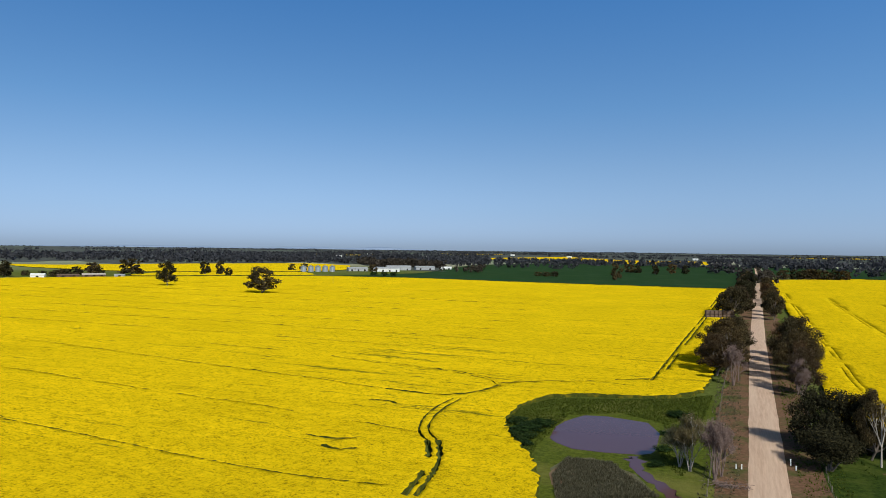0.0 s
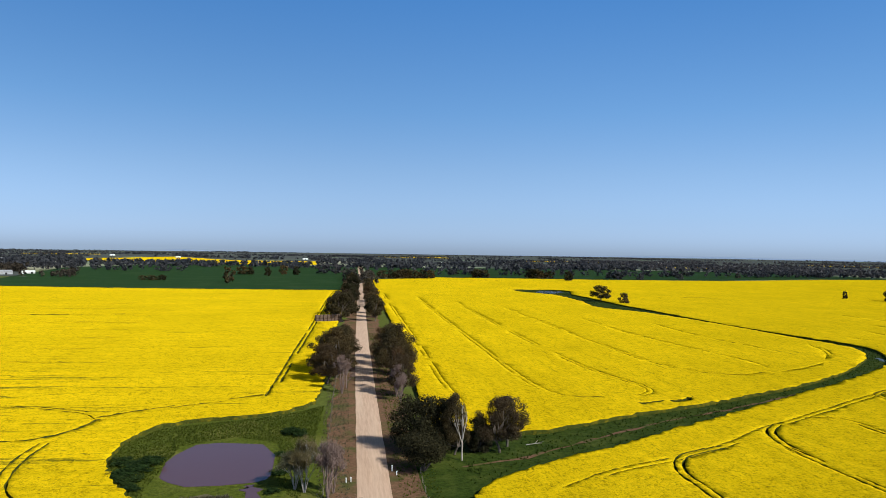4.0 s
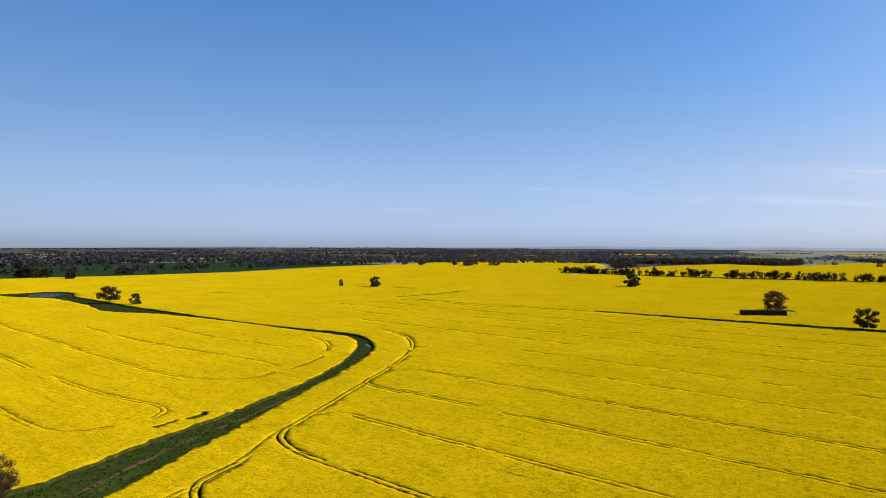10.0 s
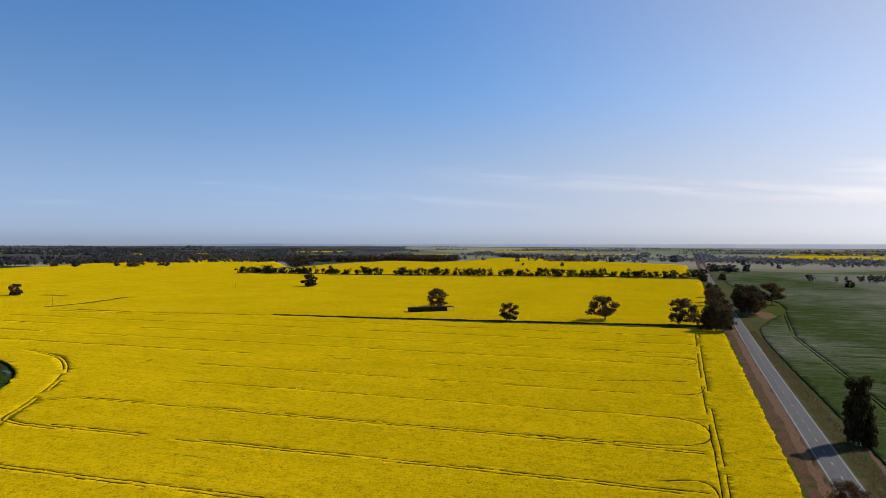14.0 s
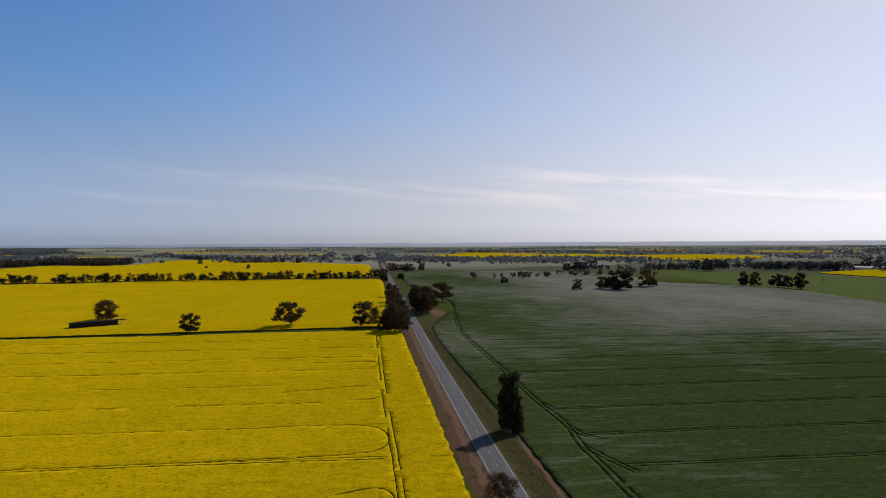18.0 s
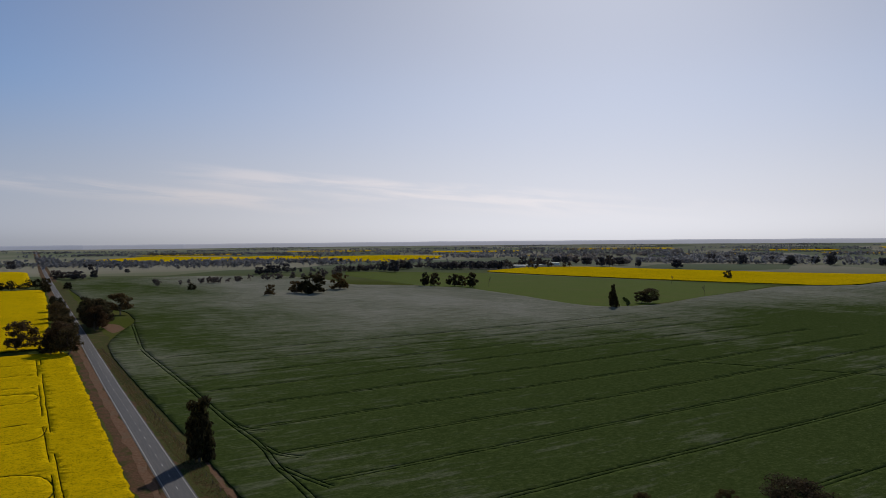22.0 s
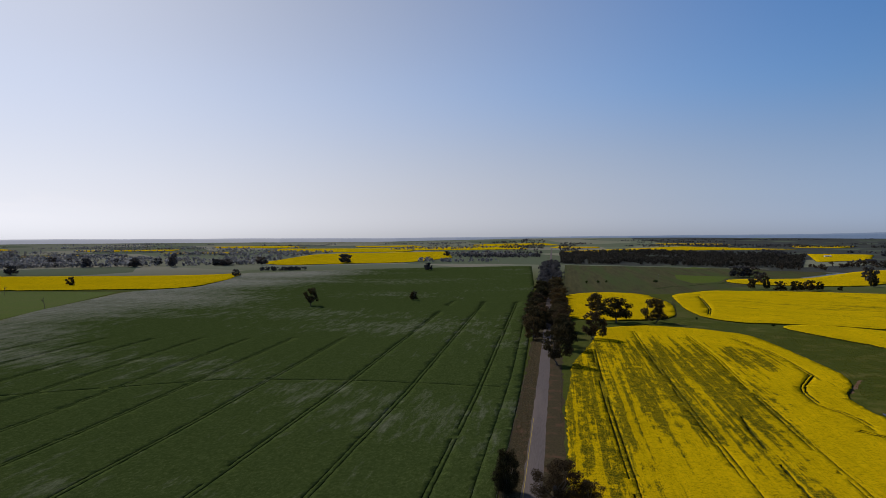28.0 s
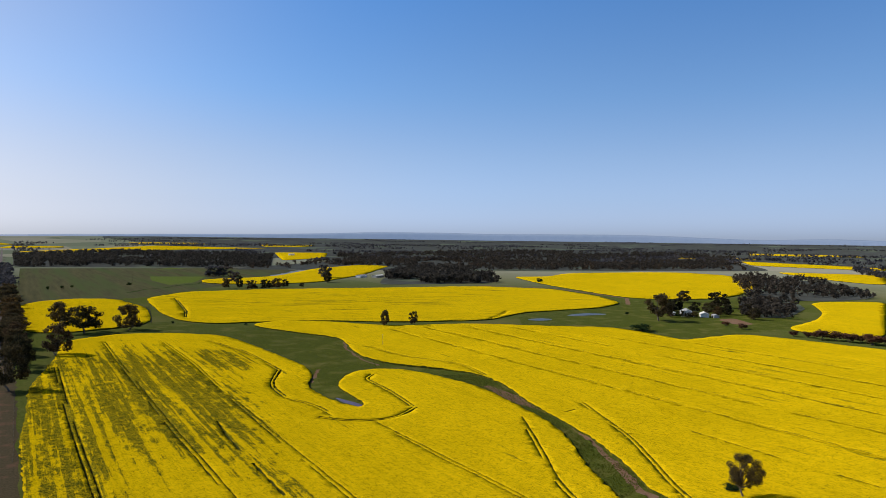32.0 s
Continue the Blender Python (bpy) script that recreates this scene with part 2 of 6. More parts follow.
def crop_material():
    """Wheat in ear: dark green leaf, with the awns' silvery sheen painted in streaks and broad patches, paler away from
    the crossroads.
    """
    m, n, l, p = material("wheat_leaves", 0.9, 0, 0.0)
    v = coords(n, l)
    fine = noise_tex(n, l, coords(n, l, (1, 0.55, 1)), 0.9, 8, 0.82)
    rows = noise_tex(n, l, coords(n, l, (1, 0.12, 1)), 0.30, 7, 0.78)
    mid = noise_tex(n, l, coords(n, l, (1, 0.3, 1)), 0.10, 8, 0.72)
    broad = noise_tex(n, l, coords(n, l, (0.5, 1, 1)), 0.006, 4, 0.6)
    sides = n.new("ShaderNodeSeparateXYZ")
    l.new(v, sides.inputs[0])
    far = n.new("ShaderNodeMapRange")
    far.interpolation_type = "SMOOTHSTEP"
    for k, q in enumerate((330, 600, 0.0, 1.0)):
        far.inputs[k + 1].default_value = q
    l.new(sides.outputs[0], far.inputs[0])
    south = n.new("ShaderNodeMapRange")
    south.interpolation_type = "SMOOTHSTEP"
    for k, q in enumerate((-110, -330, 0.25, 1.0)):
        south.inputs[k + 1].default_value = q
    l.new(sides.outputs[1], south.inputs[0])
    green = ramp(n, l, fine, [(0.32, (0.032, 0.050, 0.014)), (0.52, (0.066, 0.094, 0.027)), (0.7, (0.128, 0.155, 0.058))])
    # pale base colour imitates backlit sheen on the awns
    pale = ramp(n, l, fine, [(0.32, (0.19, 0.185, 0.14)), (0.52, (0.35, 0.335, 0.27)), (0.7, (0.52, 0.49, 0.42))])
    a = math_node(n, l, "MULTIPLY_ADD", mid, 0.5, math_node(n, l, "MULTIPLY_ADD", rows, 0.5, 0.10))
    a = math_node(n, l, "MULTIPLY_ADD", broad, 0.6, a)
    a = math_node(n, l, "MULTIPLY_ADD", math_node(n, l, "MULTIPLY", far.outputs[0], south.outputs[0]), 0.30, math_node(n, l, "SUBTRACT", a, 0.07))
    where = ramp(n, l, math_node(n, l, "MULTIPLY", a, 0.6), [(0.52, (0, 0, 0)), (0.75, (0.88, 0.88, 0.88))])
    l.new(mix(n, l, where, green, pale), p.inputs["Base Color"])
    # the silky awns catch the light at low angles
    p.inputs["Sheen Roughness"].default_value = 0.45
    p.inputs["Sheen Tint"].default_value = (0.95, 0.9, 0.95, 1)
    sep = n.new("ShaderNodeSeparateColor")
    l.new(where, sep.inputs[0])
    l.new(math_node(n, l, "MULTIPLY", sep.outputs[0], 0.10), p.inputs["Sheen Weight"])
    bump(n, l, p, fine, 0.7, 0.3)
    return m


WHEAT = crop_material()
WHEAT_FAR = two_scale("young_wheat", (0.014, 0.036, 0.010), (0.026, 0.056, 0.015), (0.035, 0.06, 0.02), 0.5, 0.02)


CANOLA_STALK = two_scale("canola_stalks", (0.03, 0.042, 0.010), (0.10, 0.105, 0.016), (0.26, 0.20, 0.012), 2.5, 0.4, bump_s=0.8, bump_d=0.2)
WHEAT_STALK = two_scale("wheat_stalks", (0.014, 0.026, 0.006), (0.04, 0.062, 0.014), (0.05, 0.06, 0.02), 2.5, 0.3, bump_s=0.5, bump_d=0.1)


def pasture_material():
    """Pasture near by; farther out a mosaic of green, olive and straw paddocks, with haze painted in as paler colour.
    """
    m, n, l, p = material("pasture_grass", 0.95, 0, 0.0)
    v = coords(n, l)
    f = noise_tex(n, l, v, 0.55, 5, 0.65)
    c = noise_tex(n, l, v, 0.011, 4, 0.6)
    near = mix(n, l, ramp(n, l, c, [(0.5, (0, 0, 0)), (0.75, (1, 1, 1))]), ramp(n, l, f, [(0.3, (0.062, 0.08, 0.018)), (0.7, (0.128, 0.146, 0.034))]), (0.145, 0.135, 0.052))
    cells = n.new("ShaderNodeTexVoronoi")
    cells.inputs["Scale"].default_value = 0.0028
    l.new(coords(n, l, (1, 0.7, 1)), cells.inputs["Vector"])
    sep = n.new("ShaderNodeSeparateColor")
    l.new(cells.outputs["Color"], sep.inputs[0])
    # paddock colours lightened and greyed to carry the haze of distance
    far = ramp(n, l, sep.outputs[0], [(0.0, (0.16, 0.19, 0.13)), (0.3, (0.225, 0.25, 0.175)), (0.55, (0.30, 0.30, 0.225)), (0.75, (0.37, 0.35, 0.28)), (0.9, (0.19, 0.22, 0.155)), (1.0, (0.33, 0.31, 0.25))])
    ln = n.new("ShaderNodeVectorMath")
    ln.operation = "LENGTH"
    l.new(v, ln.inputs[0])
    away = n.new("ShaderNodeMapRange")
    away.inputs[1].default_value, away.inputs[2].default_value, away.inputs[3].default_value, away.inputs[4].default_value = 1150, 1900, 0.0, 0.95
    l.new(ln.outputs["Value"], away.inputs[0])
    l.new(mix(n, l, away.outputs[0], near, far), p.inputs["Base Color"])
    bump(n, l, p, f, 0.5, 0.1)
    return m


PASTURE = pasture_material()
PADDOCK = two_scale("grazed_paddock", (0.075, 0.115, 0.014), (0.135, 0.18, 0.024), (0.125, 0.145, 0.03), 0.4, 0.02, rough=0.95)
LUSH = two_scale("lush_grass", (0.036, 0.050, 0.008), (0.115, 0.135, 0.018), (0.17, 0.155, 0.04), 0.9, 0.05, bump_s=0.9, bump_d=0.4)
CREEK_GRASS = two_scale("rank_creek_grass", (0.015, 0.028, 0.006), (0.055, 0.080, 0.013), (0.085, 0.10, 0.02), 0.9, 0.12, bump_s=0.9, bump_d=0.4)
STUBBLE = two_scale("stubble_paddock", (0.062, 0.060, 0.024), (0.118, 0.108, 0.044), (0.075, 0.098, 0.027), 0.12, 0.03, stretch=(1, 0.06, 1), tint_at=(0.45, 0.65))
FOREST_FLOOR = two_scale("forest_floor", (0.055, 0.058, 0.055), (0.09, 0.097, 0.085), (0.12, 0.145, 0.10), 0.03, 0.0045, tint_at=(0.58, 0.64))
VERGE = two_scale("roadside_soil", (0.10, 0.055, 0.03), (0.21, 0.12, 0.075), (0.075, 0.080, 0.025), 1.1, 0.14, tint_at=(0.48, 0.66))
# brown roadside soil with the trees' shade put into its colour
VERGE_DARK = two_scale("shaded_roadside_litter", (0.05, 0.042, 0.022), (0.115, 0.088, 0.05), (0.15, 0.085, 0.055), 1.1, 0.12, tint_at=(0.52, 0.68))
VERGE_GREEN = two_scale("roadside_grass", (0.05, 0.06, 0.02), (0.12, 0.12, 0.035), (0.16, 0.10, 0.055), 1.1, 0.12, tint_at=(0.52, 0.7))
GRAVEL = two_scale("pale_gravel", (0.44, 0.30, 0.215), (0.60, 0.42, 0.31), (0.66, 0.49, 0.375), 2.0, 0.10, stretch=(1, 0.06, 1), bump_s=0.3, bump_d=0.05)
ASPHALT = two_scale("worn_asphalt", (0.13, 0.13, 0.14), (0.19, 0.185, 0.19), (0.22, 0.21, 0.21), 3.0, 0.09, stretch=(0.06, 1, 1), rough=0.8, bump_s=0.2, bump_d=0.02)
SEAL = two_scale("pinkish_seal", (0.15, 0.125, 0.125), (0.21, 0.175, 0.17), (0.24, 0.19, 0.175), 3.0, 0.12, stretch=(1, 0.06, 1), rough=0.85, bump_s=0.2, bump_d=0.02)
SOIL = two_scale("bare_red_soil", (0.16, 0.085, 0.05), (0.28, 0.17, 0.11), (0.20, 0.15, 0.10), 0.8, 0.1)
REEDS = two_scale("dry_reeds", (0.075, 0.075, 0.038), (0.18, 0.165, 0.10), (0.15, 0.105, 0.065), 1.5, 0.12, bump_s=1.0, bump_d=0.5)
LINE_PAINT = two_scale("road_paint", (0.6, 0.6, 0.58), (0.8, 0.8, 0.78), (0.5, 0.5, 0.48), 6, 0.8, rough=0.6, bump_s=0)
YELLOW_PAINT = two_scale("yellow_paint", (0.5, 0.36, 0.05), (0.6, 0.44, 0.07), (0.4, 0.3, 0.08), 6, 0.8, rough=0.6, bump_s=0)
WHITE = two_scale("white_paint", (0.68, 0.68, 0.66), (0.8, 0.8, 0.78), (0.6, 0.58, 0.54), 4, 0.5, rough=0.6, bump_s=0.1, bump_d=0.01)
STEEL = two_scale("galvanised_steel", (0.55, 0.57, 0.6), (0.7, 0.72, 0.75), (0.5, 0.5, 0.5), 3, 0.3, rough=0.35, metal=0.8, bump_s=0.1, bump_d=0.01)
GREY_IRON = two_scale("grey_roof_iron", (0.36, 0.37, 0.39), (0.5, 0.5, 0.52), (0.3, 0.28, 0.26), 3, 0.25, rough=0.5, metal=0.2, bump_s=0.1, bump_d=0.01)
DARK_IRON = two_scale("dark_sheet_iron", (0.012, 0.012, 0.012), (0.03, 0.028, 0.026), (0.04, 0.03, 0.025), 2, 0.3, rough=0.6, bump_s=0.1, bump_d=0.02)
POST_WOOD = two_scale("weathered_wood", (0.14, 0.11, 0.08), (0.26, 0.22, 0.17), (0.3, 0.27, 0.23), 5, 0.7, stretch=(1, 1, 0.2))
HAY = two_scale("weathered_hay", (0.10, 0.07, 0.055), (0.20, 0.14, 0.11), (0.07, 0.05, 0.045), 2.5, 0.25, bump_s=0.8, bump_d=0.15)
BARK = two_scale("gum_bark", (0.10, 0.08, 0.065), (0.22, 0.18, 0.15), (0.30, 0.26, 0.22), 3, 0.6, stretch=(1, 1, 0.25))
PALE_BARK = two_scale("pale_bark", (0.34, 0.29, 0.25), (0.55, 0.50, 0.45), (0.28, 0.22, 0.19), 3, 0.5, stretch=(1, 1, 0.3))
PINK_TWIG = two_scale("pinkish_twigs", (0.17, 0.115, 0.10), (0.29, 0.21, 0.185), (0.24, 0.18, 0.15), 2, 0.3)


def leaf_material(name, dark, light):
    m, n, l, p = material(name, 0.75, 0, 0.03)
    g = n.new("ShaderNodeNewGeometry")
    oi = n.new("ShaderNodeObjectInfo")
    c = ramp(n, l, g.outputs["Random Per Island"], [(0.0, dark), (0.8, light), (1.0, tuple(1.35 * q for q in light))])
    tone = ramp(n, l, oi.outputs["Random"], [(0.0, (0.72, 0.75, 0.78)), (0.5, (1, 1, 1)), (1.0, (1.25, 1.05, 0.9))])
    leaf = mix(n, l, 1.0, c, tone, "MULTIPLY")
    l.new(leaf, p.inputs["Base Color"])
    lets, both = n.new("ShaderNodeBsdfTranslucent"), n.new("ShaderNodeMixShader")
    l.new(leaf, lets.inputs["Color"])
    both.inputs[0].default_value = 0.4
    l.new(p.outputs[0], both.inputs[1])
    l.new(lets.outputs[0], both.inputs[2])
    l.new(both.outputs[0], n["Material Output"].inputs["Surface"])
    return m


GUM_LEAF = leaf_material("gum_leaves", (0.040, 0.032, 0.016), (0.120, 0.094, 0.048))
DARK_LEAF = leaf_material("dark_leaves", (0.020, 0.020, 0.011), (0.064, 0.058, 0.030))
BROWN_LEAF = leaf_material("brownish_leaves", (0.040, 0.029, 0.017), (0.110, 0.080, 0.048))
RUSSET_LEAF = leaf_material("russet_leaves", (0.055, 0.028, 0.018), (0.145, 0.075, 0.05))
OLIVE_LEAF = leaf_material("olive_twigs", (0.09, 0.09, 0.045), (0.22, 0.20, 0.12))
BUSH_LEAF = leaf_material("bush_leaves", (0.015, 0.03, 0.010), (0.045, 0.075, 0.022))
TUFT = leaf_material("grass_blades", (0.045, 0.062, 0.010), (0.14, 0.165, 0.026))
CREEK_TUFT = leaf_material("creek_blades", (0.016, 0.030, 0.006), (0.075, 0.105, 0.018))
DRY_TUFT = leaf_material("dry_blades", (0.09, 0.08, 0.045), (0.21, 0.18, 0.11))
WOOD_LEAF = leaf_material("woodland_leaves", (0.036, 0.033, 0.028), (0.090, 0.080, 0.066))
# distant foliage greyed and lightened: air haze painted into the leaf colour
HAZE_DARK = leaf_material("hazed_forest_leaves", (0.060, 0.059, 0.064), (0.110, 0.106, 0.114))
HAZE_LEAF = leaf_material("hazed_woodland_leaves", (0.16, 0.16, 0.175), (0.28, 0.28, 0.30))


def flower_material():
    m, n, l, p = material("canola_flower_heads", 0.85, 0, 0.0)
    g = n.new("ShaderNodeNewGeometry")
    l.new(ramp(n, l, g.outputs["Random Per Island"], [(0.0, (0.26, 0.18, 0.004)), (0.4, (0.58, 0.40, 0.004)), (1.0, (0.80, 0.56, 0.006))]), p.inputs["Base Color"])
    return m


FLOWER = flower_material()


def water_material(name, col, gloss=0.08):
    m, n, l, p = material(name, gloss, 0, 0.11)
    p.inputs["Base Color"].default_value = (*col, 1)
    bump(n, l, p, noise_tex(n, l, coords(n, l), 1.5, 3, 0.5), 0.05, 0.05)
    return m


MUDDY = water_material("muddy_water", (0.105, 0.052, 0.054), 0.16)
WATER = water_material("clear_water", (0.05, 0.05, 0.055), 0.3)

# ---- the lie of the land: flat round the crossroads, rising slowly to the skyline ----
EYE_AZ = (-60, -22, 11, 46, 87, 121, 160, 202, 260)
EYE_H = (43, 43, 50, 58, 67, 75, 84, 89, 90)
SKY_AZ = (-60, 30, 100, 165, 178, 188, 197, 205, 212, 220, 228, 236, 260)
LAND_UP = (-0.2, -0.2, -0.56, -0.5, -0.22, -0.16, -0.2, -0.24, -0.26, -0.28, -0.3, -0.3, -0.3)
SKY_UP = (-0.2, -0.2, -0.24, -0.22, -0.12, -0.03, 0.05, 0.16, 0.22, 0.18, 0.0, -0.25, -0.3)


def land(x, y):
    x, y = np.asarray(x, float), np.asarray(y, float)
    r, az = np.hypot(x, y), np.degrees(np.arctan2(x, y))
    az = np.where(az < -80, az + 360, az)
    rim = np.interp(az, EYE_AZ, EYE_H) + 4900 * np.tan(np.radians(np.interp(az, SKY_AZ, LAND_UP) - 0.1))
    s = np.clip((r - 1300) / 3600, 0, 1.02)
    wave = np.sin(az * 0.9) * 0.4 + np.sin(az * 2.3 + 1) * 0.3
    return (rim + wave * s) * s * s


rng = np.random.default_rng(7)


def mesh(name, verts, faces, mat, smooth=False):
    me = bpy.data.meshes.new(name)
    v = np.asarray(verts, np.float32).reshape(-1, 3)
    if isinstance(faces, np.ndarray):
        sizes, corners = np.full(len(faces), faces.shape[1], np.int32), faces.astype(np.int32).ravel()
    else:
        sizes = np.fromiter(map(len, faces), np.int32)
        corners = np.fromiter(itertools.chain.from_iterable(faces), np.int32)
    me.vertices.add(len(v))
    me.vertices.foreach_set("co", v.ravel())
    me.loops.add(len(corners))
    me.loops.foreach_set("vertex_index", corners)
    me.polygons.add(len(sizes))
    me.polygons.foreach_set("loop_start", np.concatenate([[0], np.cumsum(sizes)[:-1]]).astype(np.int32))
    me.polygons.foreach_set("use_smooth", np.full(len(sizes), smooth))
    me.materials.append(mat)
    me.update(calc_edges=True)
    return me


def put(name, me, parent=None, at=(0, 0, 0), turn=0.0, label=""):
    ob = new(name, me)
    ob.location, ob.rotation_euler = at, (0, 0, turn)
    if parent:
        ob.parent = parent
    if label:
        ob["label"] = label
    return ob


def part(name, bm, mat, parent, label=""):
    me = bpy.data.meshes.new(name)
    bm.to_mesh(me)
    bm.free()
    me.materials.append(mat)
    return put(name, me, parent, label=label)


def box(bm, x0, y0, z0, x1, y1, z1, bevel=0.0):
    r = bmesh.ops.create_cube(bm, size=1.0, matrix=Matrix.Translation(((x0 + x1) / 2, (y0 + y1) / 2, (z0 + z1) / 2)) @ Matrix.Diagonal((x1 - x0, y1 - y0, z1 - z0, 1)))
    if bevel:
        bmesh.ops.bevel(bm, geom=list({e for v in r["verts"] for e in v.link_edges}), offset=bevel, segments=1, affect="EDGES")
    return bm


# ---- plane geometry ----
def soften(pts, reach, rounds=2, closed=True):
    """Cuts the corners of an outline, no further than reach metres from each."""
    p = np.array(pts, float)
    for _ in range(rounds):
        out = []
        n = len(p)
        for i in range(n if closed else n - 1):
            a, b = p[i], p[(i + 1) % n]
            d = np.linalg.norm(b - a)
            k = min(0.25, reach / max(d, 1e-6))
            if not closed and i == 0:
                out.append(a)
            out += [a + (b - a) * k, a + (b - a) * (1 - k)]
            if not closed and i == n - 2:
                out.append(b)
        p, reach = np.array(out), reach * 0.5
    return p


def cell(x, y):
    return np.maximum(1.5, 0.0105 * np.hypot(x, y))


def resample(p, closed, jitter=0.0, fine=0.8):
    out = []
    n = len(p)
    for i in range(n if closed else n - 1):
        a, b = p[i], p[(i + 1) % n]
        d = np.linalg.norm(b - a)
        m = max(1, int(d / (fine * cell(*((a + b) / 2)))))
        out += [a + (b - a) * k / m for k in range(m)]
    if not closed:
        out.append(p[-1])
    out = np.array(out)
    if jitter:
        t = np.roll(out, -1, 0) - np.roll(out, 1, 0)
        nrm = np.stack([-t[:, 1], t[:, 0]], 1) / np.maximum(np.linalg.norm(t, axis=1), 1e-6)[:, None]
        out = out + nrm * rng.normal(0, jitter, (len(out), 1))
    return out


def inside(pts, poly):
    x, y = pts[:, 0], pts[:, 1]
    r = np.zeros(len(pts), bool)
    a = poly
    b = np.roll(poly, -1, 0)
    for (x0, y0), (x1, y1) in zip(a, b):
        if y0 == y1:
            continue
        c = ((y0 > y) != (y1 > y)) & (x < (x1 - x0) * (y - y0) / (y1 - y0) + x0)
        r ^= c
    return r


def offset(p, d):
    t = np.gradient(p, axis=0)
    t /= np.maximum(np.linalg.norm(t, axis=1), 1e-6)[:, None]
    return p + np.stack([-t[:, 1], t[:, 0]], 1) * d


def smooth_noise(x, y, sx, sy, seed):
    """Cheap value noise for arrays, about -1 to 1."""
    k = np.random.default_rng(seed)
    out = np.zeros(len(x))
    for a in (1.0, 0.55, 0.3):
        f = 1 / a
        for _ in range(4):
            u, v = k.normal(0, 1, 2)
            out += a * np.sin(f * (u * x / sx + v * y / sy) + k.uniform(0, 6.3))
    return out / 3.2


def polar_grid():
    pts, r = [], 60.0
    while r < 4300:
        st = max(1.5 / r, 0.0105)
        a = np.arange(radians(-62), radians(262), st)
        a = a + rng.uniform(-0.35, 0.35, len(a)) * st
        rr = r * (1 + rng.uniform(-0.35, 0.35, len(a)) * st)
        pts.append(np.stack([rr * np.sin(a), rr * np.cos(a)], 1))
        r *= 1 + st
    return np.concatenate(pts)


GRID = polar_grid()


def sprays(c, nrm, size, k):
    """Small four-cornered leaf sprays at c, facing nrm; vertices and faces."""
    nrm = nrm / np.linalg.norm(nrm, axis=1)[:, None]
    u = np.cross(nrm, k.normal(0, 1, nrm.shape))
    u /= np.linalg.norm(u, axis=1)[:, None]
    w = np.cross(nrm, u)
    s = np.asarray(size)[:, None]
    q = np.stack([c - u * s, c - w * s * 0.55 + u * s * 0.2, c + u * s * 1.1, c + w * s * 0.6 - u * s * 0.1], 1)
    return q.reshape(-1, 3), np.arange(4 * len(c)).reshape(-1, 4)


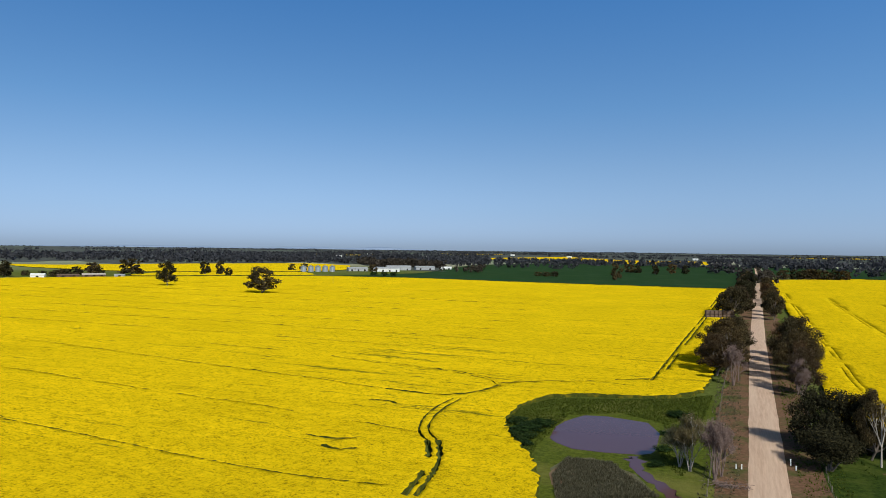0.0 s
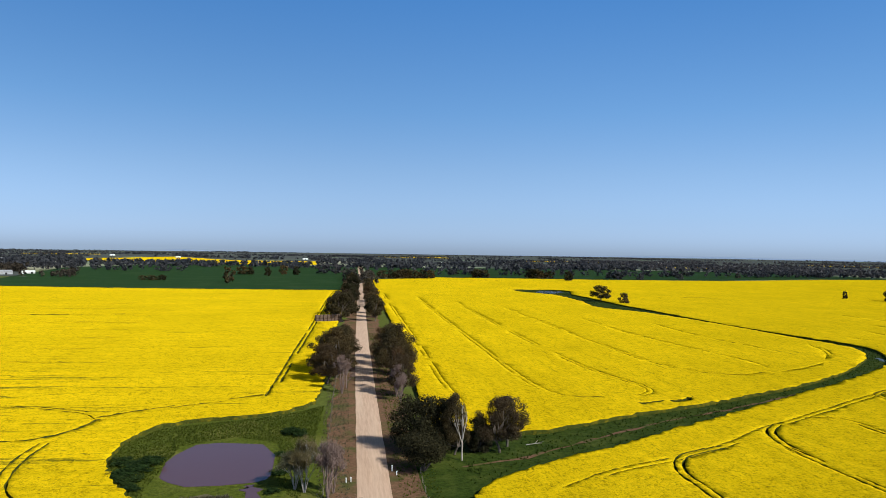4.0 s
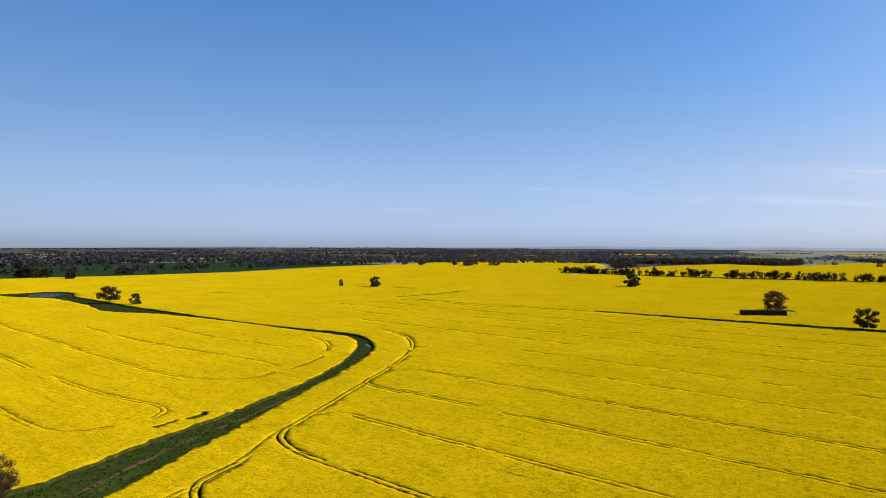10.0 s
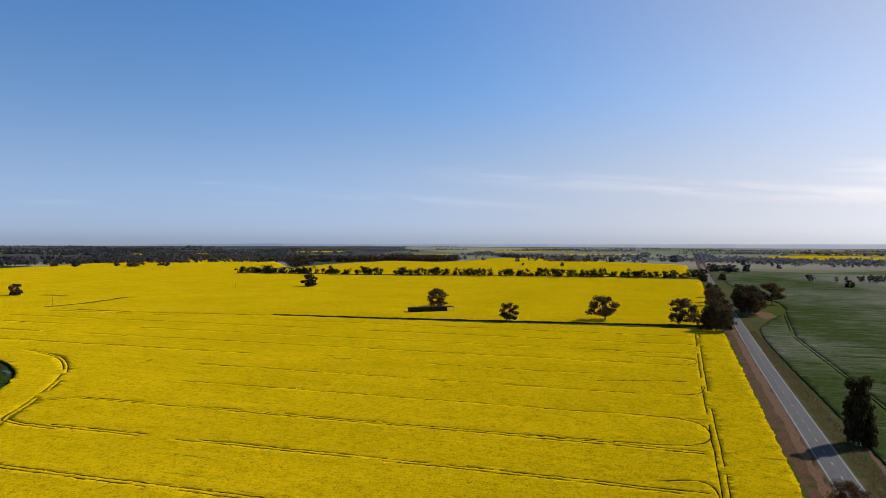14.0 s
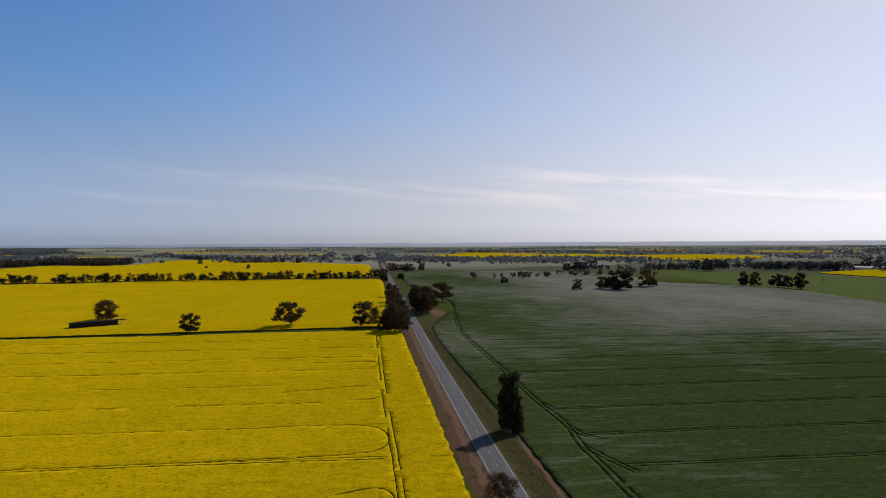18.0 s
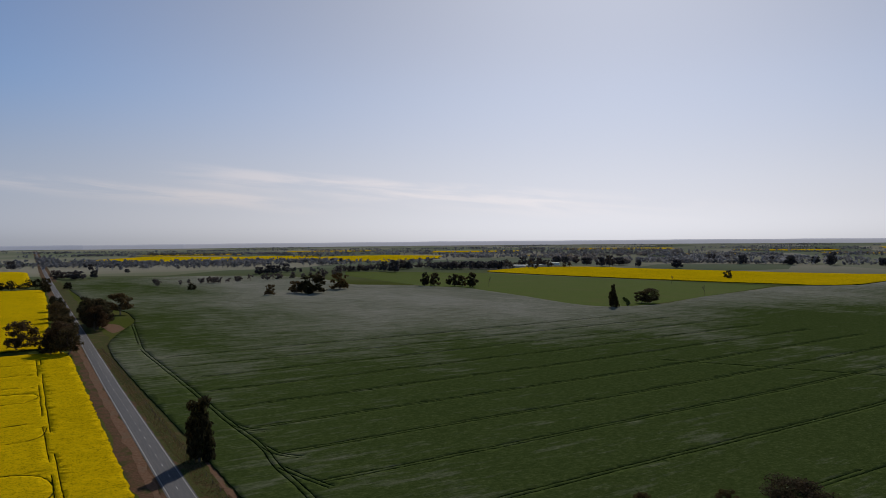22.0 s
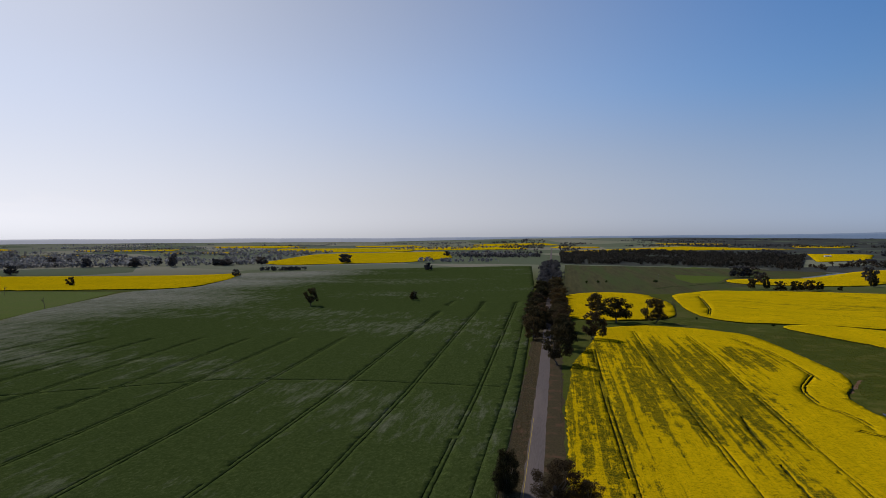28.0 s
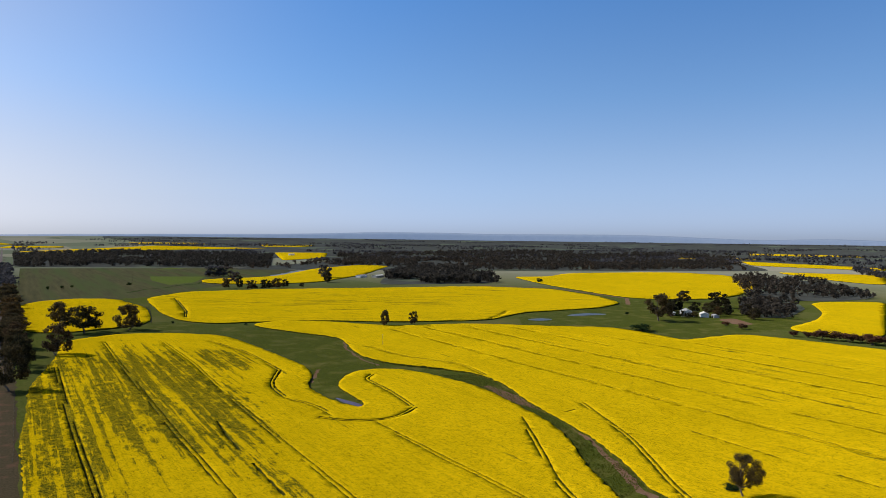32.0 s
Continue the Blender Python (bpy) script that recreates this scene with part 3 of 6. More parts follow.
def crop(name, outline, mat, height, label, holes=(), ruts=(), reach=12.0, rough=0.12, ragged=0.35, kind="stuff", wall=True, solid=0.86, plants=0):
    """A standing crop: a sheet at the height of the plants, cut by holes and wheel ruts, with sides down to the soil."""
    edge = resample(soften(outline, reach), True, ragged)
    loops = [edge] + [resample(soften(h, 6.0), True, ragged) for h in holes]
    strips = []
    for line, half, pair in ruts:
        half *= 0.62
        c = resample(soften(line, 9.0, 2, False), False, 0.0, 0.6)
        for o in ((-1.05, 1.05) if pair else (0.0,)):
            wob = 0.16 * smooth_noise(c[:, 0], c[:, 1], 5, 5, len(strips) % 97 + 5)[:, None]
            fat = half * rng.uniform(0.35, 1.5, len(c))[:, None]
            a, b = offset(c, o) + wob, offset(c, o) + wob
            t = np.gradient(c, axis=0)
            nrm = np.stack([-t[:, 1], t[:, 0]], 1) / np.maximum(np.linalg.norm(t, axis=1), 1e-6)[:, None]
            a, b = a - nrm * fat, b + nrm * fat
            i = 0
            while i < len(c) - 1:
                run = int(rng.integers(3, 16))
                if rng.uniform() < (solid if half > 0.11 else 0.78):
                    j = min(i + run, len(c) - 1)
                    strips.append(np.concatenate([a[i:j + 1], b[i:j + 1][::-1]]))
                i += run
    lo, hi = edge.min(0), edge.max(0)
    pts = GRID[(GRID[:, 0] > lo[0]) & (GRID[:, 0] < hi[0]) & (GRID[:, 1] > lo[1]) & (GRID[:, 1] < hi[1])]
    pts = pts[inside(pts, edge)]
    verts, edges = [pts], []
    base = len(pts)
    for lp in loops + strips:
        n = len(lp)
        verts.append(lp)
        edges += [(base + i, base + (i + 1) % n) for i in range(n)]
        base += n
    allv = np.concatenate(verts)
    got = delaunay_2d_cdt([Vector((a, b)) for a, b in allv], edges, [], 0, 1e-3, True)
    v = np.array([(q.x, q.y) for q in got[0]])
    f = np.array([t for t in got[2] if len(t) == 3])
    c = v[f].mean(1)
    keep = inside(c, edge)
    for lp in loops[1:] + strips:
        b0, b1 = lp.min(0), lp.max(0)
        near = keep & (c[:, 0] > b0[0]) & (c[:, 0] < b1[0]) & (c[:, 1] > b0[1]) & (c[:, 1] < b1[1])
        ix = np.where(near)[0]
        if len(ix):
            keep[ix[inside(c[ix], lp)]] = False
    f = f[keep]
    d = np.hypot(v[:, 0], v[:, 1])
    first = len(pts) + sum(len(lp) for lp in loops)
    calm = np.array([0.5 if q and q[0] >= first else 1.0 for q in got[3]])
    z = height + rng.normal(0, rough, len(v)) * calm + 0.10 * smooth_noise(v[:, 0], v[:, 1], 14, 14, 3)
    z = land(v[:, 0], v[:, 1]) + np.maximum(z, 0.05)
    v3 = [(a, b, q) for (a, b), q in zip(v, z)]
    faces = [tuple(t) for t in f]
    if wall:
        e = np.concatenate([f[:, [0, 1]], f[:, [1, 2]], f[:, [2, 0]]])
        key = np.sort(e, 1)
        code = key[:, 0].astype(np.int64) * len(v) + key[:, 1]
        _, first, count = np.unique(code, return_index=True, return_counts=True)
        rim = e[first[count == 1]]
        low = {}
        for i in np.unique(rim):
            low[i] = len(v3)
            v3.append((v[i, 0], v[i, 1], float(land(v[i, 0], v[i, 1])) + 0.03))
        faces += [(b, a, low[a], low[b]) for a, b in rim]
    me = mesh(name, v3, faces, mat)
    me.materials.append(WHEAT_STALK if name == "wheat_field" else CANOLA_STALK)
    me.polygons.foreach_set("material_index", (np.arange(len(faces)) >= len(f)).astype(np.int32))
    me.polygons.foreach_set("use_smooth", np.arange(len(faces)) < len(f))
    field = tagged(put(name, me), label, "crop field", kind=kind)
    if plants:
        # flower heads that stand up out of the crop, thickest where the field lies nearest
        tri = np.array(v3)[f]
        span = np.linalg.norm(np.cross(tri[:, 1] - tri[:, 0], tri[:, 2] - tri[:, 0]), axis=1)
        odds = span * np.exp(-np.hypot(tri[:, :, 0].mean(1), tri[:, :, 1].mean(1)) / 95)
        k = np.random.default_rng(plants)
        pick = tri[k.choice(len(f), plants, p=odds / odds.sum())]
        u, w = k.uniform(0, 1, (2, plants, 1))
        flip = u + w > 1
        u, w = np.where(flip, 1 - u, u), np.where(flip, 1 - w, w)
        spot = pick[:, 0] + u * (pick[:, 1] - pick[:, 0]) + w * (pick[:, 2] - pick[:, 0])
        hv, hf = sprays(spot + k.uniform(-0.12, 0.2, (plants, 1)) * (0, 0, 1), k.normal(0, 0.35, (plants, 3)) + (0, 0, 1.0), 0.13 * k.uniform(0.5, 1.5, plants), k)
        put("flower_heads", mesh("flower_heads", hv, hf, FLOWER), field, label="single yellow flower heads above the crop")
    return field


def sheet(name, outline, mat, lift, label, category, kind="structure", reach=6.0, ragged=0.3):
    """A thin patch of ground that follows the land."""
    edge = resample(soften(outline, reach), True, ragged, 1.5)
    got = delaunay_2d_cdt([Vector((a, b)) for a, b in edge], [(i, (i + 1) % len(edge)) for i in range(len(edge))], [], 1, 1e-3, False)
    v = np.array([(q.x, q.y) for q in got[0]])
    z = land(v[:, 0], v[:, 1]) + lift
    ob = put(name, mesh(name, [(a, b, c) for (a, b), c in zip(v, z)], [t for t in got[2]], mat))
    return tagged(ob, label, category, kind=kind)


def ribbon(name, line, half, mat, lift, label, category, step=8.0, crown=0.0, ragged=0.0, kind="structure", parent=None):
    """A road, verge or painted line along a centre line."""
    p = []
    for a, b in zip(line[:-1], line[1:]):
        a, b = np.array(a, float), np.array(b, float)
        m = max(1, int(np.linalg.norm(b - a) / step))
        p += [a + (b - a) * k / m for k in range(m)]
    p.append(np.array(line[-1], float))
    p = np.array(p)
    cols = (-1, -0.5, 0, 0.5, 1)
    v, f = [], []
    for o in cols:
        q = offset(p, o * half)
        if abs(o) == 1 and ragged:
            q = q + rng.normal(0, ragged, q.shape)
        z = land(q[:, 0], q[:, 1]) + lift + crown * (1 - o * o)
        v += [(a, b, c) for (a, b), c in zip(q, z)]
    n = len(p)
    for k in range(4):
        f += [(k * n + i, k * n + i + 1, (k + 1) * n + i + 1, (k + 1) * n + i) for i in range(n - 1)]
    ob = put(name, mesh(name, v, f, mat), parent)
    if parent is None:
        tagged(ob, label, category, kind=kind)
    return ob


# ---- ground ----
rings = np.concatenate([[0, 60, 120], np.geomspace(200, 4950, 46)])
angs = np.radians(np.arange(0, 360, 1.5))
gv = [(0.0, 0.0, 0.0)]
for r in rings[1:]:
    xs, ys = r * np.sin(angs), r * np.cos(angs)
    gv += list(zip(xs, ys, land(xs, ys)))
na = len(angs)
gf = [(0, 1 + (i + 1) % na, 1 + i) for i in range(na)]
for k in range(len(rings) - 2):
    a, b = 1 + k * na, 1 + (k + 1) * na
    gf += [(a + i, a + (i + 1) % na, b + (i + 1) % na, b + i) for i in range(na)]
tagged(put("ground", mesh("ground", gv, gf, PASTURE, True)), "green and olive pasture, paled with painted haze towards the horizon", "ground", kind="structure")

# ---- roads and verges ----
GRAVEL_LINE = [(1.5, -34), (3, 138), (4.6, 250), (7, 383), (9.8, 496), (24, 1137), (44, 2200), (95, 4600)]
HIGHWAY_LINE = [(-120, -38.4), (400, -38.5), (900, -42), (1450, -46), (2600, -58), (4600, -80)]
SIDE_LINE = [(13.5, -43), (14.6, -250), (15, -450), (19.5, -990), (31, -1930), (55, -4500)]
ribbon("verge", GRAVEL_LINE, 11.5, VERGE, 0.03, "red-brown soil and olive grass beside the gravel road", "verge", ragged=0.8)
ribbon("gravel_road", GRAVEL_LINE, 3.5, GRAVEL, 0.06, "pale pinkish straight gravel road with wheel marks", "road", crown=0.12, ragged=0.05)
ribbon("verge", HIGHWAY_LINE, 11.5, VERGE, 0.025, "red-brown soil and dry grass beside the highway", "verge", ragged=0.8)
ribbon("verge", [(-120, -48), (400, -48.5), (900, -52), (1450, -56)], 6.0, VERGE_GREEN, 0.035, "olive grass strip beside the highway", "verge", ragged=0.7)
highway = ribbon("highway", HIGHWAY_LINE, 3.9, ASPHALT, 0.05, "straight grey sealed highway with white lane lines", "road", crown=0.12, ragged=0.05)
ribbon("verge", SIDE_LINE, 11.5, VERGE_DARK, 0.03, "brown litter and red soil, darkened with painted tree shade, beside the narrow road", "verge", ragged=0.8)
side_road = ribbon("side_road", SIDE_LINE, 3.4, SEAL, 0.05, "narrow pinkish grey sealed road between trees", "road", crown=0.1, ragged=0.2)
ribbon("soil_shoulder", [(-120, -32.6), (400, -32.7), (900, -36)], 1.6, SOIL, 0.055, "bare red soil shoulder along the highway", "verge", ragged=0.4)


def dash_mesh():
    return mesh("lane_dash", [(-1.5, -0.07, 0), (1.5, -0.07, 0), (1.5, 0.07, 0), (-1.5, 0.07, 0), (-1.5, -0.07, -0.01), (1.5, -0.07, -0.01), (1.5, 0.07, -0.01), (-1.5, 0.07, -0.01)],
                [(0, 1, 2, 3), (0, 4, 5, 1), (1, 5, 6, 2), (2, 6, 7, 3), (3, 7, 4, 0)], LINE_PAINT)


HW = np.array(HIGHWAY_LINE, float)
DASH = dash_mesh()
for k in range(90):
    x = 149.6 + 12.6 * k
    put("lane_dash", DASH, highway, (x, float(np.interp(x, HW[:, 0], HW[:, 1])), float(land(x, -40)) + 0.18))
for o in (-3.3, 3.3):
    q = offset(HW, o)
    ribbon("edge_line", [tuple(a) for a in q], 0.07, LINE_PAINT, 0.115, "", "", 25.0, parent=highway)
ribbon("edge_line", [(17.2, -205), (17.4, -335)], 0.09, YELLOW_PAINT, 0.105, "", "", parent=side_road)

# ---- crops ----
CREEK_NORTH = [(16, 192), (39, 185), (52, 187), (66, 195), (85, 205), (105, 213), (130, 225), (148, 235), (167, 245), (195, 264), (219, 283), (246, 308), (264, 333), (270, 355), (266, 386), (262, 446), (256, 510), (246, 565), (228, 600)]
CREEK_HEAD = [(224, 622), (236, 690), (240, 790), (216, 840), (208, 890), (262, 900), (284, 872), (262, 800), (262, 743), (258, 633), (261, 560)]
CREEK_SOUTH = [(262, 487), (267, 432), (275, 380), (280, 353), (271, 328), (249, 297), (224, 276), (197, 257), (167, 237), (140, 220), (115, 203), (94, 190), (79, 180), (66, 171), (61, 168), (48, 161), (38, 154), (25, 145), (20, 128), (12, 128)]
CREEK = CREEK_NORTH + CREEK_HEAD + CREEK_SOUTH
ruts_east = [([(x, -4), (x + 1, 60), (x - 1, top)], wide, True) for x, top, wide in ((109, 165, 0.34), (146, 183, 0.27), (184, 206, 0.27), (221, 225, 0.22))]
ruts_east += [([(x, -4), (x, 200), (x - 1, top)], 0.055, False) for x, top in ((261, 215), (299, 300), (337, 420), (374, 500), (412, 540), (449, 540), (487, 540))]
# turns at the creek headland, and the headland track itself
ruts_east += [([(70, 118), (71, 139), (71, 148), (74, 156), (79, 162), (92, 167)], 0.42, True), ([(109, 160), (109, 169), (113, 181), (120, 188)], 0.42, True),
              ([(145, 180), (146, 190), (141, 195), (133, 194)], 0.26, True), ([(181, 200), (182, 225), (188, 231), (196, 233)], 0.3, True), ([(220, 220), (219, 234), (209, 242)], 0.3, True),
              ([(42, 140), (56, 151), (74, 158)], 0.14, True), ([(74, 158), (92, 167), (113, 184), (126, 191), (155, 209), (185, 228), (216, 247), (243, 266)], 0.2, True),
              ([(243, 266), (265, 284), (290, 313), (302, 339), (307, 366), (302, 390)], 0.34, True)]
# the track beside the highway, with the turns on to it
ruts_east += [([(60, -7), (195, -8), (318, -7), (505, -8)], 0.24, True), ([(321, 38), (331, 3), (330, -4), (319, -8), (303, -4), (302, 8)], 0.3, False), ([(261, 51), (263, 11), (259, -2), (247, -7), (232, -6), (225, 3), (223, 61)], 0.3, False),
              ([(396, 30), (398, -2), (386, -7), (375, 0)], 0.26, False), ([(190, 10), (196, -4), (180, -7), (150, -5), (147, 6)], 0.3, False)]
# north of the creek
ruts_east += [([(42, 861), (37, 503), (35, 344), (33, 260), (34, 224)], 0.095, True), ([(73, 730), (68, 475), (66, 343), (65, 272), (66, 243), (71, 229), (84, 228)], 0.095, True),
              ([(104, 668), (99, 485), (97, 370), (98, 297), (101, 267), (106, 250), (105, 237), (98, 231)], 0.095, True), ([(137, 594), (134, 455), (133, 365), (133, 311), (138, 281), (150, 271), (162, 269)], 0.085, True),
              ([(172, 506), (170, 412), (175, 356), (181, 315), (182, 292), (176, 276)], 0.085, False), ([(252, 358), (243, 331), (222, 303), (194, 283), (162, 269)], 0.095, True), ([(214, 520), (208, 400), (216, 330)], 0.085, False),
              ([(92, 218), (104, 223), (111, 228), (121, 232)], 1.6, False), ([(104, 221), (110, 222), (113, 226)], 1.4, False)]
# cuts and bare strips far out in the crop
ruts_east += [([(501, 538), (499, 445), (514, 333), (526, 236)], 1.5, False), ([(507, 566), (551, 564), (633, 580), (627, 560)], 3.5, False), ([(594, 726), (620, 706), (616, 655)], 6.0, False), ([(380, 760), (420, 752)], 1.8, False)]


crop("canola_field", [(24, -26), (515, -26), (552, -16), (946, -27), (1206, -30), (1226, 105), (1228, 290), (1162, 474), (1160, 640), (1158, 700), (1150, 770), (1162, 812), (1300, 850), (1450, 872), (1640, 1005), (1790, 1120), (1850, 1190), (2104, 1427), (1975, 1507), (1891, 1541), (1723, 1530), (1549, 1500), (1317, 1430), (1023, 1390), (713, 1262), (466, 1252), (316, 1272), (150, 1275), (42, 1150), (33, 768), (29, 438), (22, 240), (20, 200), (20, 120)],
     CANOLA, 1.15, "bright yellow flowering canola cut by wheel tracks", [CREEK, [(556, -20), (548, 60), (536, 160), (528, 250), (522, 330), (517, 330), (517, 240), (520, 150), (530, 60), (532, -20)]], ruts_east, reach=8, ragged=0.25, plants=70000)

ruts_west = [([(-110 - 4 * k, y), (-250, y + 2), (-680, y - 6)], 0.13, False) for k, y in enumerate((272, 311, 350, 390, 430, 470, 520, 570, 620))]
ruts_west += [([(-193, 201), (-169, 197), (-147, 195), (-115, 190), (-99, 187)], 0.3, False), ([(-290, 214), (-240, 208), (-193, 201)], 0.14, False), ([(-99, 187), (-86, 186), (-77, 188), (-72, 197), (-70, 208)], 0.95, False),
              ([(-70, 208), (-75, 216), (-84, 220), (-98, 226), (-127, 229)], 0.34, True), ([(-127, 229), (-155, 236), (-210, 240)], 0.26, False), ([(-75, 184), (-75, 170), (-73, 158), (-69, 147), (-64, 141)], 0.42, True), ([(-64, 141), (-59, 131), (-56, 121), (-54, 108)], 0.95, True),
              ([(-149, 155), (-132, 154), (-115, 153), (-94, 149), (-79, 148), (-70, 146)], 0.17, False), ([(-230, 163), (-149, 155)], 0.13, False), ([(-166, 115), (-135, 113), (-108, 110), (-83, 109), (-71, 109), (-60, 111)], 0.2, False),
              ([(-84, 128), (-79, 126), (-76, 129)], 0.8, False), ([(-92, 134), (-84, 133), (-80, 136)], 0.7, False), ([(-96, 172), (-90, 173), (-87, 170)], 0.8, False),
              ([(-71, 209), (-62, 218), (-48, 226), (-35, 234), (-28, 239)], 0.5, True), ([(-27, 236), (-26, 280), (-25, 334), (-22, 445), (-18, 659), (-12, 830)], 0.62, True), ([(-190, 520), (-215, 521)], 2.2, False)]


crop("canola_field", [(-30, 60), (-34, 118), (-37, 128), (-42, 141), (-52, 156), (-56, 168), (-57, 184), (-54, 198), (-46, 206), (-29, 211), (-18, 217), (-11, 228), (-9, 300), (-6, 500), (4, 690), (8, 848), (-195, 846), (-420, 872), (-541, 842), (-616, 778), (-723, 661), (-850, 480), (-700, 60)],
     CANOLA_ACROSS, 1.15, "bright yellow flowering canola with flattened streaks", (), ruts_west, plants=45000)
crop("wheat_field", [(45, 1310), (160, 1310), (320, 1310), (470, 1290), (720, 1300), (1020, 1425), (1300, 1460), (1150, 1850), (700, 2030), (55, 1990)], WHEAT_FAR, 0.5, "dark green young wheat north of the canola", rough=0.05)
crop("canola_field", [(-730, 690), (-640, 790), (-560, 866), (-590, 905), (-640, 955), (-728, 893), (-784, 810), (-770, 735)], CANOLA, 1.1, "yellow canola behind the lone gum trees", reach=15)
crop("wheat_field", [(-541, 852), (-423, 884), (-195, 856), (8, 860), (30, 1500), (38, 2000), (-193, 2080), (-480, 2050), (-590, 1600), (-476, 1046)], WHEAT_FAR, 0.5, "dark green young wheat beyond the canola", rough=0.05)

ruts_wheat = [([(x, -76), (x + 1, -380), (1.06 * x + 8, -900)], 0.26, True) for x in (48, 86, 124)]
ruts_wheat += [([(x, -76), (x + 4, -300), (x + 16, -600 + 0.2 * x)], 0.28, True) for x in (165, 206, 241, 279, 318, 357, 396, 435, 474)]
ruts_wheat += [([(60, -68), (207, -70), (230, -70), (254, -73), (290, -71), (354, -71), (434, -70), (517, -69), (700, -86)], 0.36, True), ([(34, -90), (34, -420), (44, -900)], 0.2, False), ([(38, -398), (120, -402), (200, -392), (300, -330)], 0.5, False),
               ([(200, -78), (212, -74), (226, -71)], 0.34, True), ([(233, -80), (240, -74), (252, -73)], 0.34, True), ([(272, -80), (278, -74), (290, -71)], 0.34, True)]
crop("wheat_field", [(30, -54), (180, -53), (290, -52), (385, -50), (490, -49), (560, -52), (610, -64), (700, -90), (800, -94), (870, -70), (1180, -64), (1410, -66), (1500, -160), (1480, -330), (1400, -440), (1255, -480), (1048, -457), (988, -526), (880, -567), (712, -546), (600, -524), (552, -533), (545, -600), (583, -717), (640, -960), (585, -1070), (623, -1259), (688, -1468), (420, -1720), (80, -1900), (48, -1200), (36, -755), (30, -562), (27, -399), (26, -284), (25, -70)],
     WHEAT, 0.55, "dark green wheat with a painted silvery sheen and tramlines", (), ruts_wheat, rough=0.05, ragged=0.15, solid=0.97)

crop("canola_field", [(4, -120), (2, -280), (3, -358), (0, -400), (-2, -469), (-21, -580), (-29, -659), (-79, -687), (-127, -663), (-153, -632), (-159, -567), (-162, -507), (-164, -463), (-157, -431), (-141, -402), (-141, -367), (-147, -339), (-155, -347), (-156, -387), (-164, -407), (-182, -430), (-200, -435), (-219, -421), (-229, -381), (-231, -346), (-222, -302), (-217, -274), (-206, -246), (-186, -213), (-165, -165), (-120, -110)],
     CANOLA_PATCHY, 1.1, "yellow canola round the creek bend with failed green rows", (), [([(-20, -220), (-19, -282), (-18, -394), (-19, -536)], 0.5, True), ([(-59, -200), (-57, -355), (-57, -540), (-58, -640)], 0.42, True), ([(-93, -190), (-94, -299), (-97, -416), (-101, -516), (-100, -619)], 0.26, True), ([(-74, -240), (-75, -320), (-78, -350)], 0.8, False),
      ([(-134, -609), (-145, -533), (-144, -458)], 0.5, True), ([(-144, -458), (-124, -415), (-122, -381)], 0.85, True), ([(-122, -381), (-130, -355), (-130, -332)], 0.36, True), ([(-122, -333), (-133, -319), (-148, -313), (-160, -317), (-173, -327)], 0.85, True), ([(-173, -330), (-178, -356), (-181, -390), (-181, -405), (-192, -417)], 0.6, True),
      ([(-142, -313), (-143, -276), (-143, -249), (-144, -218), (-144, -180)], 0.2, True), ([(-209, -285), (-192, -253), (-179, -230), (-165, -206), (-157, -185)], 0.45, True)], plants=36000)
crop("canola_field", [(-194, -696), (-221, -717), (-262, -698), (-286, -667), (-314, -625), (-392, -609), (-447, -559), (-501, -521), (-504, -472), (-495, -428), (-511, -426), (-576, -428), (-589, -386), (-600, -311), (-640, -120), (-300, 20), (-185, -120), (-186, -180), (-196, -196), (-207, -221), (-216, -243), (-223, -270), (-233, -310), (-249, -354), (-253, -391), (-236, -420), (-217, -449), (-214, -491), (-227, -538), (-237, -578), (-214, -626), (-196, -675)],
     CANOLA_WEAK, 1.15, "yellow canola curving along the creek flat", (), [([(-236, -283), (-247, -285), (-256, -294)], 0.5, True), ([(-256, -292), (-246, -269), (-232, -236), (-215, -207), (-199, -182), (-188, -160)], 0.4, True), ([(-264, -310), (-262, -200), (-262, -130)], 0.13, False), ([(-300, -130), (-300, -400), (-301, -600)], 0.13, True),
      ([(-338, -130), (-337, -380), (-338, -600)], 0.13, True), ([(-376, -120), (-375, -350), (-376, -580)], 0.13, True), ([(-413, -120), (-413, -350), (-414, -560)], 0.13, False), ([(-451, -110), (-451, -520)], 0.13, False), ([(-489, -110), (-489, -480)], 0.13, False), ([(-254, -380), (-262, -420), (-240, -470), (-238, -520)], 0.3, True)], plants=30000)


